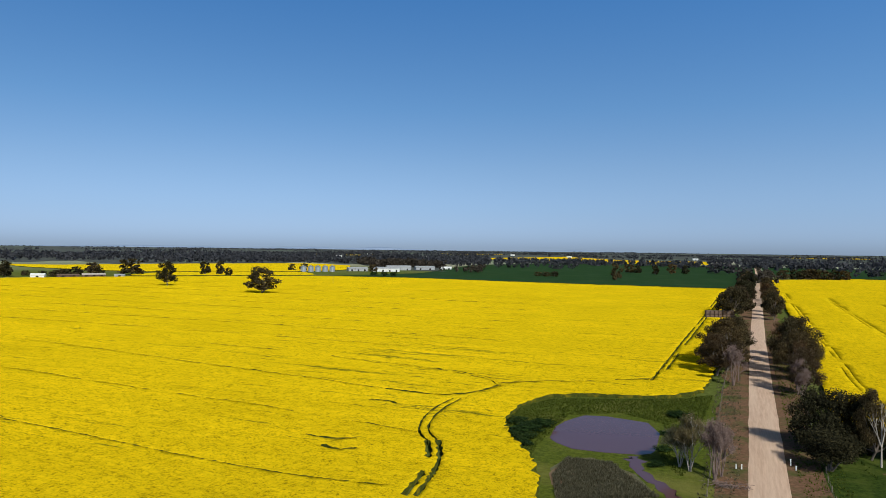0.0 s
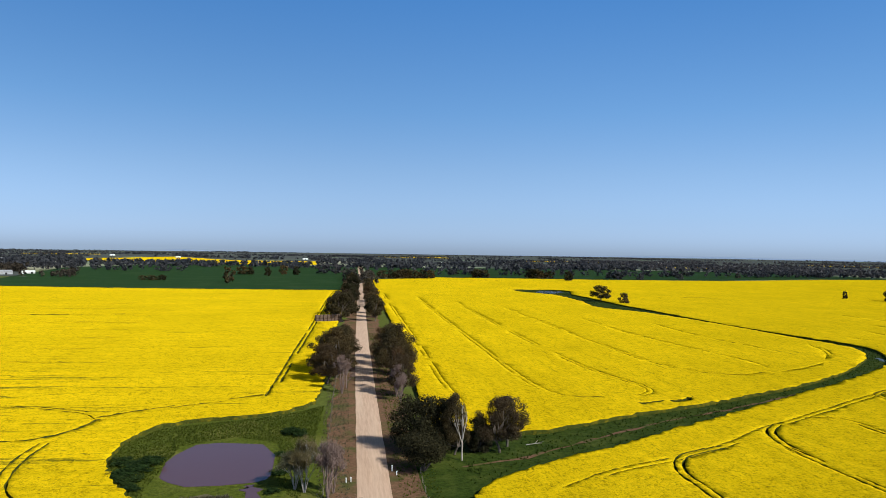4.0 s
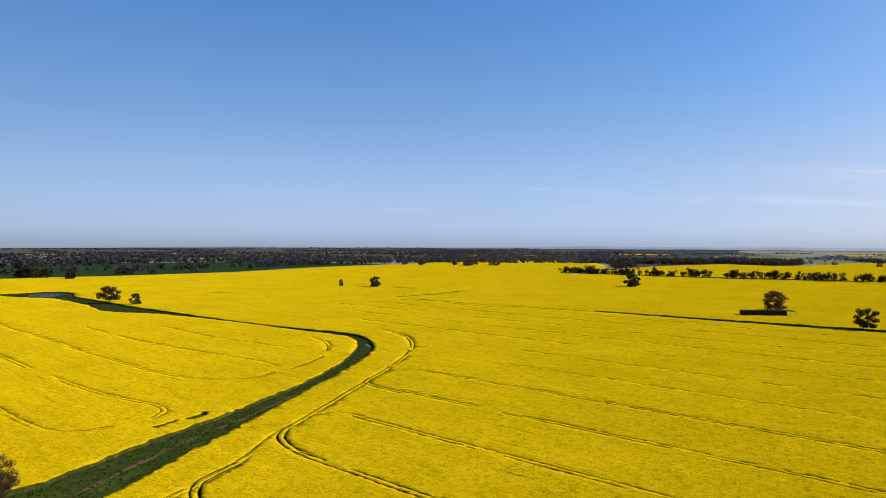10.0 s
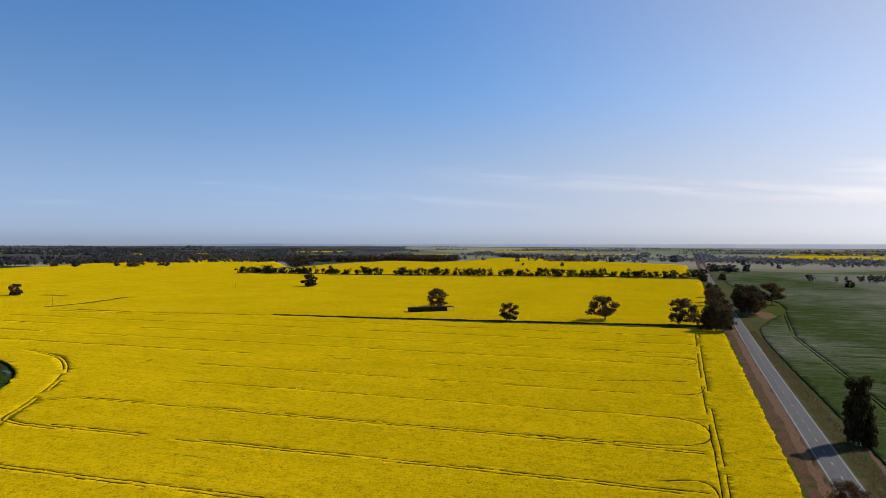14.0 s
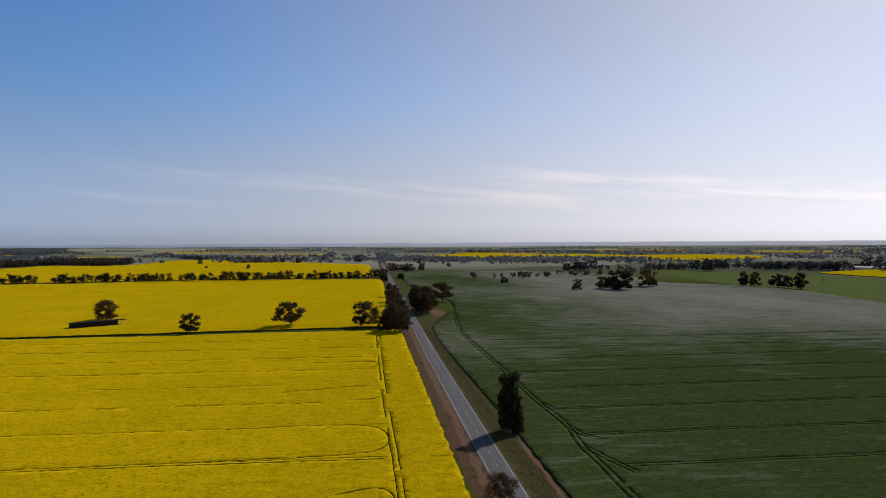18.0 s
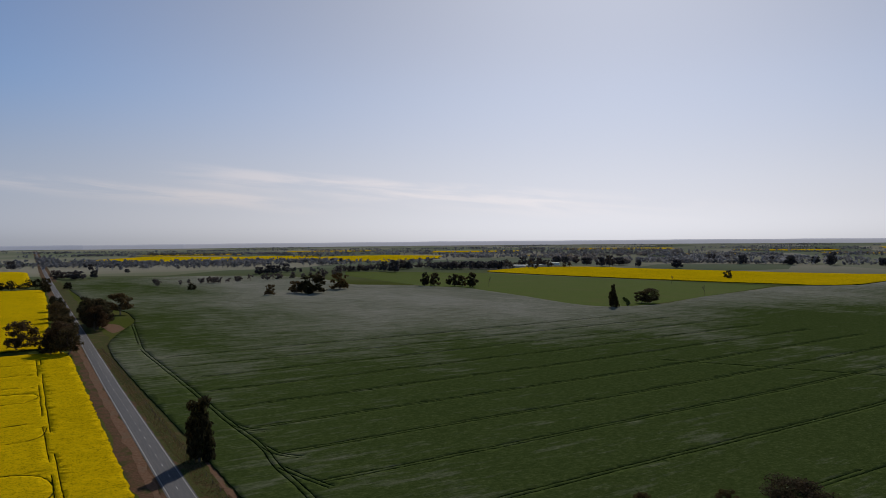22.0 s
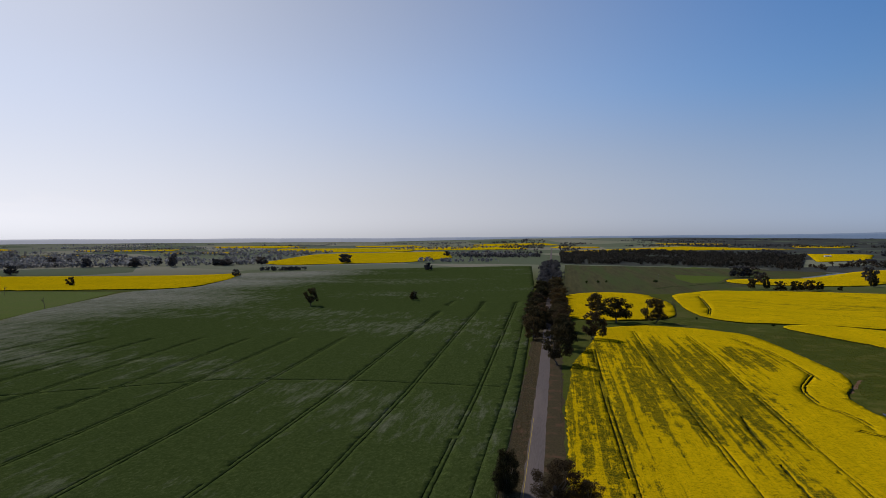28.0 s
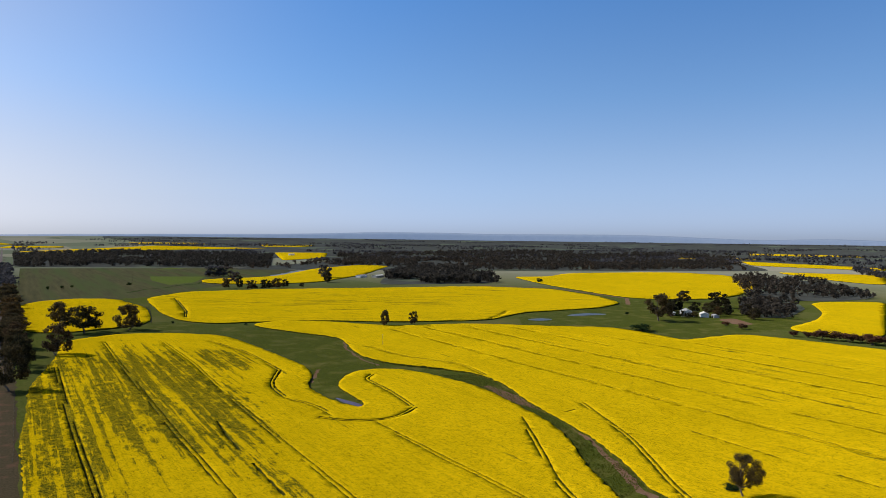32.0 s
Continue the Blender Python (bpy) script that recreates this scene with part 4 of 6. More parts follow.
crop("canola_field", [(-150, -1038), (-219, -1124), (-351, -1127), (-493, -1089), (-702, -1045), (-781, -939), (-749, -796), (-701, -702), (-627, -668), (-554, -669), (-505, -668), (-429, -625), (-331, -654), (-269, -700), (-204, -718), (-165, -720), (-140, -759), (-135, -837), (-143, -979)],
     CANOLA_BANDS, 1.1, "yellow canola with thin greenish bands", (), [([(-183, -1019), (-172, -922), (-162, -840), (-150, -786)], 1.2, True), ([(-429, -628), (-470, -660), (-500, -690)], 0.34, True)])
for outline in ([(-931, -1260), (-1004, -1223), (-1132, -1314), (-1297, -1291), (-1443, -1239), (-1447, -1092), (-1292, -909), (-1121, -790), (-945, -706), (-860, -691), (-769, -736), (-794, -869), (-845, -1048)],
                [(-960, -597), (-1070, -548), (-672, -347), (-646, -378), (-645, -433), (-737, -454), (-832, -498)],
                [(-302, -1410), (-451, -1444), (-659, -1728), (-852, -1872), (-900, -1787), (-652, -1435), (-475, -1249), (-359, -1250), (-283, -1299)],
                [(1, -1006), (-44, -1069), (-110, -1056), (-131, -907), (-114, -763), (-90, -734), (-27, -712), (3, -748)],
                [(-1690, -1137), (-1821, -927), (-1464, -746), (-1475, -828), (-1617, -1043)], [(-2193, -1604), (-2193, -1114), (-2036, -1035), (-1960, -1394)],
                [(-898, -2815), (-1103, -2750), (-923, -2330), (-727, -2197)], [(12, -3021), (-582, -3581), (-1018, -3231), (-551, -3124), (-127, -2898)]):
    crop("canola_field", outline, CANOLA, 1.1, "distant yellow canola paddock among pasture and trees", reach=25)
for outline in ([(1286, -867), (1394, -1073), (1328, -1201), (1076, -1256), (872, -1319), (740, -1370), (688, -1460), (623, -1259), (588, -1075), (616, -1012), (665, -1005), (753, -966), (896, -933), (1055, -893), (1206, -869)],
                [(2496, -729), (2621, -1074), (2625, -1298), (2380, -1429), (2090, -1212), (2083, -887)], [(868, -1944), (958, -2641), (880, -2844), (487, -3034), (369, -2412), (449, -2064), (605, -1949), (749, -1829)],
                [(2595, -117), (3131, -465), (2563, -1038), (2275, -1348), (1938, -963), (2354, -745), (2387, -354)],
                [(1192, 640), (1190, 785), (1440, 840), (1622, 868), (1807, 862), (1975, 815), (1912, 690), (1975, 615), (2312, 616), (2406, 507), (2335, 342), (2136, 226), (1891, -15), (1290, -18), (1262, 165), (1240, 369), (1200, 515)],
                [(-883, 2545), (-711, 3125), (-389, 2616), (-92, 2611), (-79, 2127), (-281, 2088), (-547, 2095), (-768, 2271)], [(-1291, 916), (-1172, 940), (-1100, 1149), (-943, 1417), (-777, 1341), (-640, 1100), (-652, 975), (-734, 905), (-790, 822), (-905, 800), (-1122, 835)]):
    crop("canola_field", outline, CANOLA, 1.1, "distant yellow canola paddock among green fields", reach=25)

far_rng = np.random.default_rng(23)
for az, r, wide, deep in ((96, 2700, 240, 160), (101, 3300, 420, 200), (108, 2900, 260, 130), (112, 3700, 500, 260), (118, 2500, 220, 110), (124, 3400, 460, 240), (129, 2750, 200, 130), (135, 3800, 520, 260), (141, 2900, 300, 150), (147, 3500, 420, 220), (152, 3100, 260, 160), (156, 3900, 400, 300), (163, 3350, 760, 520), (166, 3900, 300, 300), (171.5, 3450, 640, 420), (176, 3900, 400, 300), (181, 3500, 240, 180), (84, 3000, 300, 160), (78, 3600, 420, 200), (70, 2900, 260, 120), (62, 3400, 320, 160), (50, 3100, 380, 160), (38, 3500, 420, 200), (27, 2600, 260, 90), (18, 3300, 360, 160), (5, 3800, 420, 200), (-20, 3600, 300, 160), (-30, 3000, 260, 110), (232, 2900, 300, 160), (238, 3400, 400, 200), (190, 3900, 300, 200), (199, 3700, 260, 200)):
    u = np.array((math.sin(radians(az)), math.cos(radians(az))))
    w = np.array((u[1], -u[0]))
    c, t = u * r, far_rng.uniform(-0.2, 0.2, 4)
    corners = [c + w * wide * (0.5 + t[0]) - u * deep * 0.5, c + w * wide * 0.5 + u * deep * (0.5 + t[1]), c - w * wide * (0.5 + t[2]) + u * deep * 0.5, c - w * wide * 0.5 - u * deep * (0.5 + t[3])]
    crop("canola_field", [tuple(q) for q in corners], CANOLA, 1.1, "thin far strip of yellow canola on the plain", reach=15)

# ---- grassland patches ----
WOODS_AZ = (-62, -25, -21, 1, 6, 40, 58, 66, 70, 186, 192, 253)
WOODS_FROM = (1700, 1650, 2720, 2680, 2180, 2180, 2350, 2700, 4880, 4880, 2450, 2450)
fv, ff = [], []
around, steps = np.arange(-62, 253, 1.5), 22
for i, az in enumerate(around):
    inner = float(np.interp(az, WOODS_AZ, WOODS_FROM)) + 120 * math.sin(az * 0.33) + 90 * math.sin(az * 1.13 + 2)
    r = np.linspace(min(inner, 4800), 4885, steps)
    x, y = r * math.sin(radians(az)), r * math.cos(radians(az))
    fv += list(zip(x, y, land(x, y) + 0.5))
    if i and inner < 4600:
        n = i * steps
        ff += [(n - steps + j, n - steps + j + 1, n + j + 1, n + j) for j in range(steps - 1)]
tagged(put("forest_floor", mesh("forest_floor", fv, ff, FOREST_FLOOR, True)), "dark scrub and litter under the far woods", "ground", kind="structure")
sheet("paddock", [(1479, -629), (1239, -835), (954, -808), (653, -965), (590, -717), (552, -600), (556, -538), (600, -528), (712, -550), (870, -580), (1003, -540), (1324, -562)], PADDOCK, 0.06, "light green grazed paddock beside the wheat", "paddock")
sheet("paddock", [(-8, -1960), (-560, -1790), (-600, -1600), (-330, -1330), (-150, -1060), (-40, -1090), (2, -1010)], STUBBLE, 0.05, "brownish green paddock with faint working strips", "paddock")
sheet("paddock", [(-260, -1755), (-331, -1890), (-388, -1762), (-330, -1500), (-278, -1345), (-224, -1289), (-216, -1420)], PADDOCK, 0.12, "light green grazed corner of the stubble", "paddock")
ribbon("creek_gully", [(-140, -1150), (-178, -1213), (-204, -1227), (-241, -1282), (-273, -1299), (-304, -1385), (-330, -1440)], 3.0, CREEK_GRASS, 0.16, "dark eroded creek line across the paddock", "gully", ragged=1.6, step=8)
sheet("pond_bank", [(-30, 60), (-34, 118), (-37, 128), (-42, 141), (-52, 156), (-56, 168), (-57, 184), (-54, 198), (-46, 206), (-29, 211), (-18, 217), (-9, 228), (-7, 140), (-6, 60)], LUSH, 0.045, "lush green grass round the farm pond", "grass")
sheet("creek_bank", [(13.5, 196)] + CREEK[1:-2] + [(22, 124), (14, 122)], CREEK_GRASS, 0.04, "lush green grass along the shallow creek", "grass")
sheet("creek_bank", [(-100, -690), (-150, -640), (-166, -560), (-168, -463), (-158, -425), (-146, -400), (-141, -360), (-150, -335), (-162, -350), (-160, -395), (-180, -426), (-205, -432), (-232, -400), (-235, -346), (-222, -285), (-200, -235), (-170, -180), (-150, -120), (-190, -120), (-196, -190), (-218, -240), (-250, -350), (-256, -391), (-238, -425), (-218, -452), (-216, -491), (-240, -578), (-215, -630), (-190, -690), (-140, -720), (-130, -760), (-110, -770)], LUSH, 0.04, "green creek flat winding between the canola", "grass")
sheet("creek_bank", [(-505, -676), (-627, -664), (-701, -696), (-770, -730), (-850, -690), (-900, -640), (-740, -460), (-640, -430), (-590, -436), (-505, -424), (-500, -520), (-430, -570)], LUSH, 0.04, "green house paddock with farm ponds", "grass")
sheet("pond", [(-42, 158), (-43, 167), (-42, 175), (-39, 184), (-35, 185), (-28, 182), (-23, 183), (-21, 174), (-19, 162), (-19, 155), (-23, 153), (-30, 152), (-35, 151), (-40, 155)], MUDDY, 0.09, "farm pond with still muddy mauve water", "pond", reach=1.0, ragged=0.5)
ribbon("overflow_channel", [(-22.5, 151.5), (-21, 144), (-18, 138), (-14.8, 133.5), (-12, 128.5)], 1.25, MUDDY, 0.085, "shallow dark overflow from the pond", "pond", ragged=0.55, step=1.5)
sheet("reed_bed", [(-35, 142), (-31, 144.5), (-26, 143), (-22, 137), (-17, 131), (-14, 125), (-31, 119), (-34.5, 133)], REEDS, 0.07, "dry grey-brown reeds below the pond", "reeds", kind="stuff", reach=5, ragged=1.6)
sheet("bare_soil", [(-34.5, 142), (-32.5, 142.5), (-31.5, 133), (-33, 124), (-34.5, 132)], SOIL, 0.08, "bare brown soil beside the reeds", "soil", reach=2, ragged=0.7)
sheet("pond", [(232, 850), (245, 884), (270, 890), (276, 866), (256, 834), (240, 826)], WATER, 0.09, "blue pond at the head of the creek", "pond", reach=4)
sheet("pond", [(-469, -611), (-476, -618), (-494, -618), (-498, -603), (-486, -598), (-474, -600)], WATER, 0.09, "small blue farm pond in grass", "pond", reach=3)
sheet("pond", [(-536, -625), (-552, -633), (-576, -634), (-590, -620), (-586, -612), (-560, -616), (-540, -618)], WATER, 0.09, "blue farm pond near the homestead", "pond", reach=3)
ribbon("creek_channel", [(-238, -356), (-231, -306), (-229, -280), (-217, -246), (-201, -214), (-188, -188), (-176, -160)], 1.5, SOIL, 0.075, "brown dirt channel in the creek bed", "soil", ragged=0.8, step=4)
ribbon("creek_channel", [(-236, -566), (-220, -524), (-214, -494), (-210, -472), (-211, -447)], 1.2, SOIL, 0.075, "brown dirt bank along the creek flat", "soil", ragged=0.7, step=4)
ribbon("creek_channel", [(-169, -452), (-158, -432), (-149, -414)], 1.0, SOIL, 0.075, "brown dirt bank at the creek's foot", "soil", ragged=0.6, step=4)
sheet("pond", [(-474, -1555), (-540, -1620), (-611, -1678), (-578, -1570), (-461, -1475)], WATER, 0.09, "distant blue dam beside canola", "pond", reach=6)
sheet("puddle", [(-147, -373), (-150, -364), (-154, -347), (-150, -345), (-146, -360)], MUDDY, 0.08, "narrow pool in the creek bed", "pond", reach=2)
sheet("puddle", [(252, 304), (257, 310), (260, 318), (255, 314)], WATER, 0.08, "small pool in the creek bend", "pond", reach=2)
sheet("bare_soil", [(-241, -360), (-235, -330), (-240, -309), (-232, -296), (-226, -303), (-229, -327), (-236, -352)], SOIL, 0.07, "pale bare soil along the creek bed", "soil")
sheet("bare_soil", [(620, -62), (660, -60), (700, -58), (690, -72), (650, -76)], SOIL, 0.07, "bare brown soil beside the highway", "soil")
sheet("bare_soil", [(-690, -520), (-662, -520), (-640, -480), (-660, -470)], SOIL, 0.07, "red bare soil drive by the homestead", "soil")
ribbon("creek_bed", [(24, 160), (40, 166), (62, 180), (90, 198), (125, 215), (170, 241)], 0.45, VERGE, 0.075, "narrow muddy trickle in the creek grass", "soil", ragged=0.4, step=3)
ribbon("erosion_gully", [(262, -54.5), (250, -53), (235, -51.5), (215, -51), (196, -51), (175, -51)], 0.9, SOIL, 0.08, "red eroded gully edge below the wheat", "soil", ragged=0.3, step=4)
ribbon("farm_track", [(-720, -1080), (-800, -960), (-770, -760), (-700, -690)], 3.0, SOIL, 0.07, "brown dirt farm track between crops", "track", ragged=0.5)

# ---- trees ----
def tube(v, f, a, b, ra, rb, sides=6):
    """Adds a tapered limb from a to b to the lists of vertices and faces."""
    a, b = np.array(a, float), np.array(b, float)
    d = b - a
    d /= max(np.linalg.norm(d), 1e-6)
    u = np.cross(d, (0.31, 0.95, 0.1))
    u /= np.linalg.norm(u)
    w = np.cross(d, u)
    n = len(v)
    for c, r in ((a, ra), (b, rb)):
        v += [tuple(c + r * (u * math.cos(k * 2 * math.pi / sides) + w * math.sin(k * 2 * math.pi / sides))) for k in range(sides)]
    f += [(n + k, n + (k + 1) % sides, n + sides + (k + 1) % sides, n + sides + k) for k in range(sides)]


def leaves(centres, radii, count, size, k, flat=0.75):
    """Many small leaf sprays round clump centres; vertices and faces."""
    centres, radii = np.array(centres, float), np.array(radii, float)
    share = radii ** 2 / (radii ** 2).sum()
    which = k.choice(len(centres), count, p=share)
    d = k.normal(0, 1, (count, 3))
    d /= np.linalg.norm(d, axis=1)[:, None]
    c = centres[which] + d * (radii[which] * k.uniform(0.15, 1.12, count) ** 0.6)[:, None] * (1, 1, flat)
    return sprays(c, d * 0.6 + k.normal(0, 0.5, (count, 3)) + (0, 0, 0.35), size * k.uniform(0.55, 1.3, count), k)


def gum_kit(seed, count, size, low=0.24, clumps=16, lean=0.06, bark=None, leaf=None, full=1.0, thick=1.0):
    """A eucalypt one metre high and one wide: forked trunk, and an uneven dome of separate leaf clumps on its limbs."""
    k = np.random.default_rng(seed)
    mid_z = low + 0.30 * (1 - low)
    cs, rs = [], []
    for i in range(clumps):
        a = i * 2.4 + k.uniform(-0.5, 0.5)
        tilt = radians(8 + 120 * ((i + 0.5) / clumps) ** 0.66)
        reach = k.uniform(0.62, 1.05) if i % 4 else k.uniform(0.3, 0.6)
        r = 0.40 * math.sin(tilt) * reach * full
        z = mid_z + (0.90 - mid_z) * math.cos(tilt) * (0.8 + 0.2 * reach) if tilt < 1.57 else mid_z + 1.35 * (mid_z - low) * math.cos(tilt)
        cs.append((r * math.cos(a), r * math.sin(a), z + k.uniform(-0.03, 0.03)))
        rs.append(k.uniform(0.085, 0.165) * (24 / clumps) ** 0.3 * thick)
    fork = np.array((k.normal(0, lean), k.normal(0, lean), low * k.uniform(0.6, 0.95)))
    v, f = [], []
    mid = fork * (0.5, 0.5, 0.5) + (k.normal(0, 0.015), k.normal(0, 0.015), 0)
    tube(v, f, (0, 0, -0.01), mid, 0.030, 0.024, 7)
    tube(v, f, mid, fork, 0.024, 0.020, 7)
    for i, c in enumerate(cs):
        if i % 2 == 0 or i > clumps - 6:
            elbow = fork * 0.5 + np.array(c) * 0.5 + (k.normal(0, 0.03), k.normal(0, 0.03), -0.02)
            tube(v, f, fork, elbow, 0.014, 0.009, 5)
            tube(v, f, elbow, c, 0.009, 0.003, 5)
    lv, lf = leaves(cs, rs, count, size, k, 0.72)
    return mesh("trunk", v, f, bark or BARK, True), mesh("crown", lv, lf, leaf or GUM_LEAF)


def column_kit(seed, count, size, leaf, taper=0.5):
    """A dense upright tree: short trunk and a tall crown."""
    k = np.random.default_rng(seed)
    cs, rs = [], []
    for i in range(18):
        z = 0.10 + 0.84 * i / 17
        wide = (1 - taper * z) * (0.55 if 0.72 < z < 0.82 else 1.0)
        a = i * 2.2
        cs.append((0.26 * wide * math.cos(a), 0.26 * wide * math.sin(a), z))
        rs.append(0.17 * wide + 0.04)
    v, f = [], []
    tube(v, f, (0, 0, -0.01), (0.01, 0, 0.5), 0.04, 0.025, 7)
    tube(v, f, (0.01, 0, 0.5), (0, 0.01, 0.92), 0.025, 0.008, 6)
    lv, lf = leaves(cs, rs, count, size, k, 0.6)
    return mesh("trunk", v, f, BARK, True), mesh("crown", lv, lf, leaf)


def bush_kit(seed, count, size, leaf):
    k = np.random.default_rng(seed)
    cs = [(0.30 * math.cos(i * 2.4) * k.uniform(0.3, 1.1), 0.30 * math.sin(i * 2.4) * k.uniform(0.3, 1.1), 0.30 + 0.45 * k.uniform(0, 1)) for i in range(13)]
    rs = [k.uniform(0.16, 0.26) for _ in cs]
    v, f = [], []
    for i in range(4):
        tube(v, f, (0.03 * math.cos(i * 1.6), 0.03 * math.sin(i * 1.6), -0.02), np.array(cs[i * 3]) * (1, 1, 0.9), 0.02, 0.006, 5)
    lv, lf = leaves(cs, rs, count, size, k, 0.9)
    return mesh("trunk", v, f, BARK, True), mesh("crown", lv, lf, leaf)


def bare_kit(seed, bark, twig_mat, spread=0.4, twigs=420, thick=0.0045, stems=1):
    """A leafless tree: forking limbs, and fine twigs at their ends."""
    k = np.random.default_rng(seed)
    v, f, ends = [], [], []

    def grow(p, d, length, r, depth):
        q = np.array(p) + np.array(d) * length
        tube(v, f, p, q, r, r * 0.62, 5)
        if depth == 0:
            ends.append(q)
            return
        for _ in range(3 if depth > 1 else 2):
            e = np.array(d) + k.normal(0, spread, 3)
            e[2] = abs(e[2]) * 0.8 + 0.25
            grow(q, e / np.linalg.norm(e), length * k.uniform(0.6, 0.85), r * 0.6, depth - 1)

    for i in range(stems):
        a = i * 2.4
        lean = 0.0 if stems == 1 else 0.28
        grow((0.04 * lean * math.cos(a), 0.04 * lean * math.sin(a), -0.01), np.array((lean * math.cos(a), lean * math.sin(a), 0.95)), 0.27 if stems == 1 else k.uniform(0.2, 0.3), 0.028 if stems == 1 else 0.014, 3)
    top = max(e[2] for e in ends)
    v = [(x, y, z / top * 0.96) for x, y, z in v]
    tv, tf = [], []
    for i in range(twigs):
        e = ends[i % len(ends)] * (1, 1, 0.96 / top)
        d = k.normal(0, 1, 3) + (0, 0, 0.9)
        d = d / np.linalg.norm(d) * k.uniform(0.05, 0.15)
        s = np.cross(d, k.normal(0, 1, 3))
        s = s / np.linalg.norm(s) * thick
        n = len(tv)
        o = k.normal(0, 0.03, 3)
        tv += [tuple(e + o - s), tuple(e + o + s), tuple(e + o + d)]
        tf.append((n, n + 1, n + 2))
    return mesh("trunk", v, f, bark, True), mesh("crown", tv, tf, twig_mat)


NEAR = [gum_kit(101 + i, 14500, 0.0125, low=0.17 + 0.06 * (i % 3), clumps=30 + 4 * i, leaf=(GUM_LEAF, BROWN_LEAF, GUM_LEAF)[i % 3]) for i in range(3)]
DARK = [gum_kit(131 + i, 15000, 0.019, low=0.05, clumps=34, leaf=DARK_LEAF, full=1.05, thick=1.45) for i in range(2)]
MID = [gum_kit(151 + i, 3100, 0.030, low=0.13 + 0.05 * (i % 3), clumps=21 + i, leaf=(GUM_LEAF, DARK_LEAF, GUM_LEAF, BROWN_LEAF)[i % 4]) for i in range(6)]
FAR = [gum_kit(181 + i, 560, 0.078, low=0.12, clumps=14 + i, leaf=(GUM_LEAF, DARK_LEAF)[i % 2]) for i in range(4)]
# farthest gums take the leaf colour with haze mixed in
FARTHEST = [gum_kit(191 + i, 420, 0.092, low=0.12, clumps=13 + i, leaf=HAZE_DARK) for i in range(3)]
BUSH = [bush_kit(201 + i, 700, 0.06, BUSH_LEAF) for i in range(2)]
ROUND = bush_kit(205, 8000, 0.022, DARK_LEAF)
RED_BUSH = bush_kit(206, 900, 0.055, RUSSET_LEAF)
BARE = [bare_kit(211, PALE_BARK, OLIVE_LEAF, 0.3, 3600, stems=6), bare_kit(212, PINK_TWIG, PINK_TWIG, 0.28, 3600, stems=7), bare_kit(213, PINK_TWIG, BROWN_LEAF, twigs=700)]
DEAD = [bare_kit(221, PALE_BARK, PALE_BARK, 0.45, 60), bare_kit(222, BARK, BARK, 0.5, 60)]
POPLAR = column_kit(231, 3800, 0.045, DARK_LEAF, 0.35)
CYPRESS = column_kit(232, 1200, 0.06, DARK_LEAF, 0.75)
planted = [0]


def plant(kit, x, y, h, w, label, name="gum_tree", category="tree", group=""):
    planted[0] += 1
    root = new(name)
    root.location = (x, y, float(land(x, y)) + 0.02)
    root.rotation_euler = (0, 0, (planted[0] * 2.399) % 6.283)
    root.scale = (w, w, h)
    root.empty_display_size = 0.3
    for nm, me in zip(("trunk", "crown"), kit):
        put(nm, me, root)
    return tagged(root, label, category, group)


def gum(x, y, h, w, label="spreading dark green gum tree in the field"):
    d = math.hypot(x, y)
    kits = NEAR if d < 330 else MID if d < 900 else FAR if d < 1350 else FARTHEST
    return plant(kits[(planted[0] * 7 + 3) % len(kits)], x, y, h * 1.04, w * 1.15, label)


# beside the gravel road
ROADSIDE = "brownish olive gum tree beside the gravel road"
for x, y, h, w in ((-6, 276, 20, 18), (-3, 487, 21, 18), (-4, 545, 18, 14), (16.5, 281, 21, 17), (16, 240, 14.5, 11), (19, 491, 19, 12), (21, 683, 16, 11), (-9, 262, 15, 14), (-3, 297, 19, 15), (-11, 287, 16, 14), (-4, 312, 16, 13), (17, 262, 18, 13), (18, 300, 19, 14), (15.5, 322, 15, 11), (-9, 506, 17, 14), (20, 520, 15, 12), (19, 552, 14, 11), (-7, 528, 19, 15)):
    gum(x, y, h, w, ROADSIDE)
row = np.random.default_rng(5)
for y in np.arange(572, 960, 27):
    c = 3 + 0.0205 * (y - 138)
    gum(c - 11 + row.normal(0, 2), y + row.normal(0, 8), row.uniform(14, 24), row.uniform(12, 19), ROADSIDE)
    gum(c + 11 + row.normal(0, 2), y + row.normal(0, 8), row.uniform(9, 15), row.uniform(8, 12), ROADSIDE)
plant(BARE[1], -3.5, 245, 13, 9, "leafless pinkish grey tree by the gravel road", "bare_tree")
plant(BARE[1], 15.5, 231, 9, 6, "leafless pinkish sapling by the gravel road", "bare_tree")
plant(BARE[2], 15, 247, 15, 11, "thin brown tree losing its leaves by the gravel road", "bare_tree")
plant(BARE[1], 14.6, 238, 11, 7, "leafless pinkish sapling by the gravel road", "bare_tree")
plant(BARE[2], -2, 254, 13, 10, "thin brown tree losing its leaves by the gravel road", "bare_tree")
plant(DARK[0], 15, 174, 14, 14, "dense dark green tree over the gravel road")
plant(DARK[1], 21, 176, 13, 12, "dense dark green tree over the gravel road")
plant(NEAR[0], 23.5, 170, 16, 9.5, "tall grey-green gum tree in the creek clump")
plant(ROUND, 14.5, 158, 9.2, 12, "dense rounded dark green shrub by the road", "shrub", "shrub")
plant(DEAD[0], 24.5, 165, 12.5, 8, "white dead tree among dark gums", "dead_tree")
plant(NEAR[1], 35, 171, 15, 13, "spreading dark gum tree at the creek mouth")
plant(NEAR[2], 38, 176, 14, 12, "spreading dark gum tree at the creek mouth")
plant(DARK[1], 30, 172, 9, 8, "low dark tree in the creek clump")
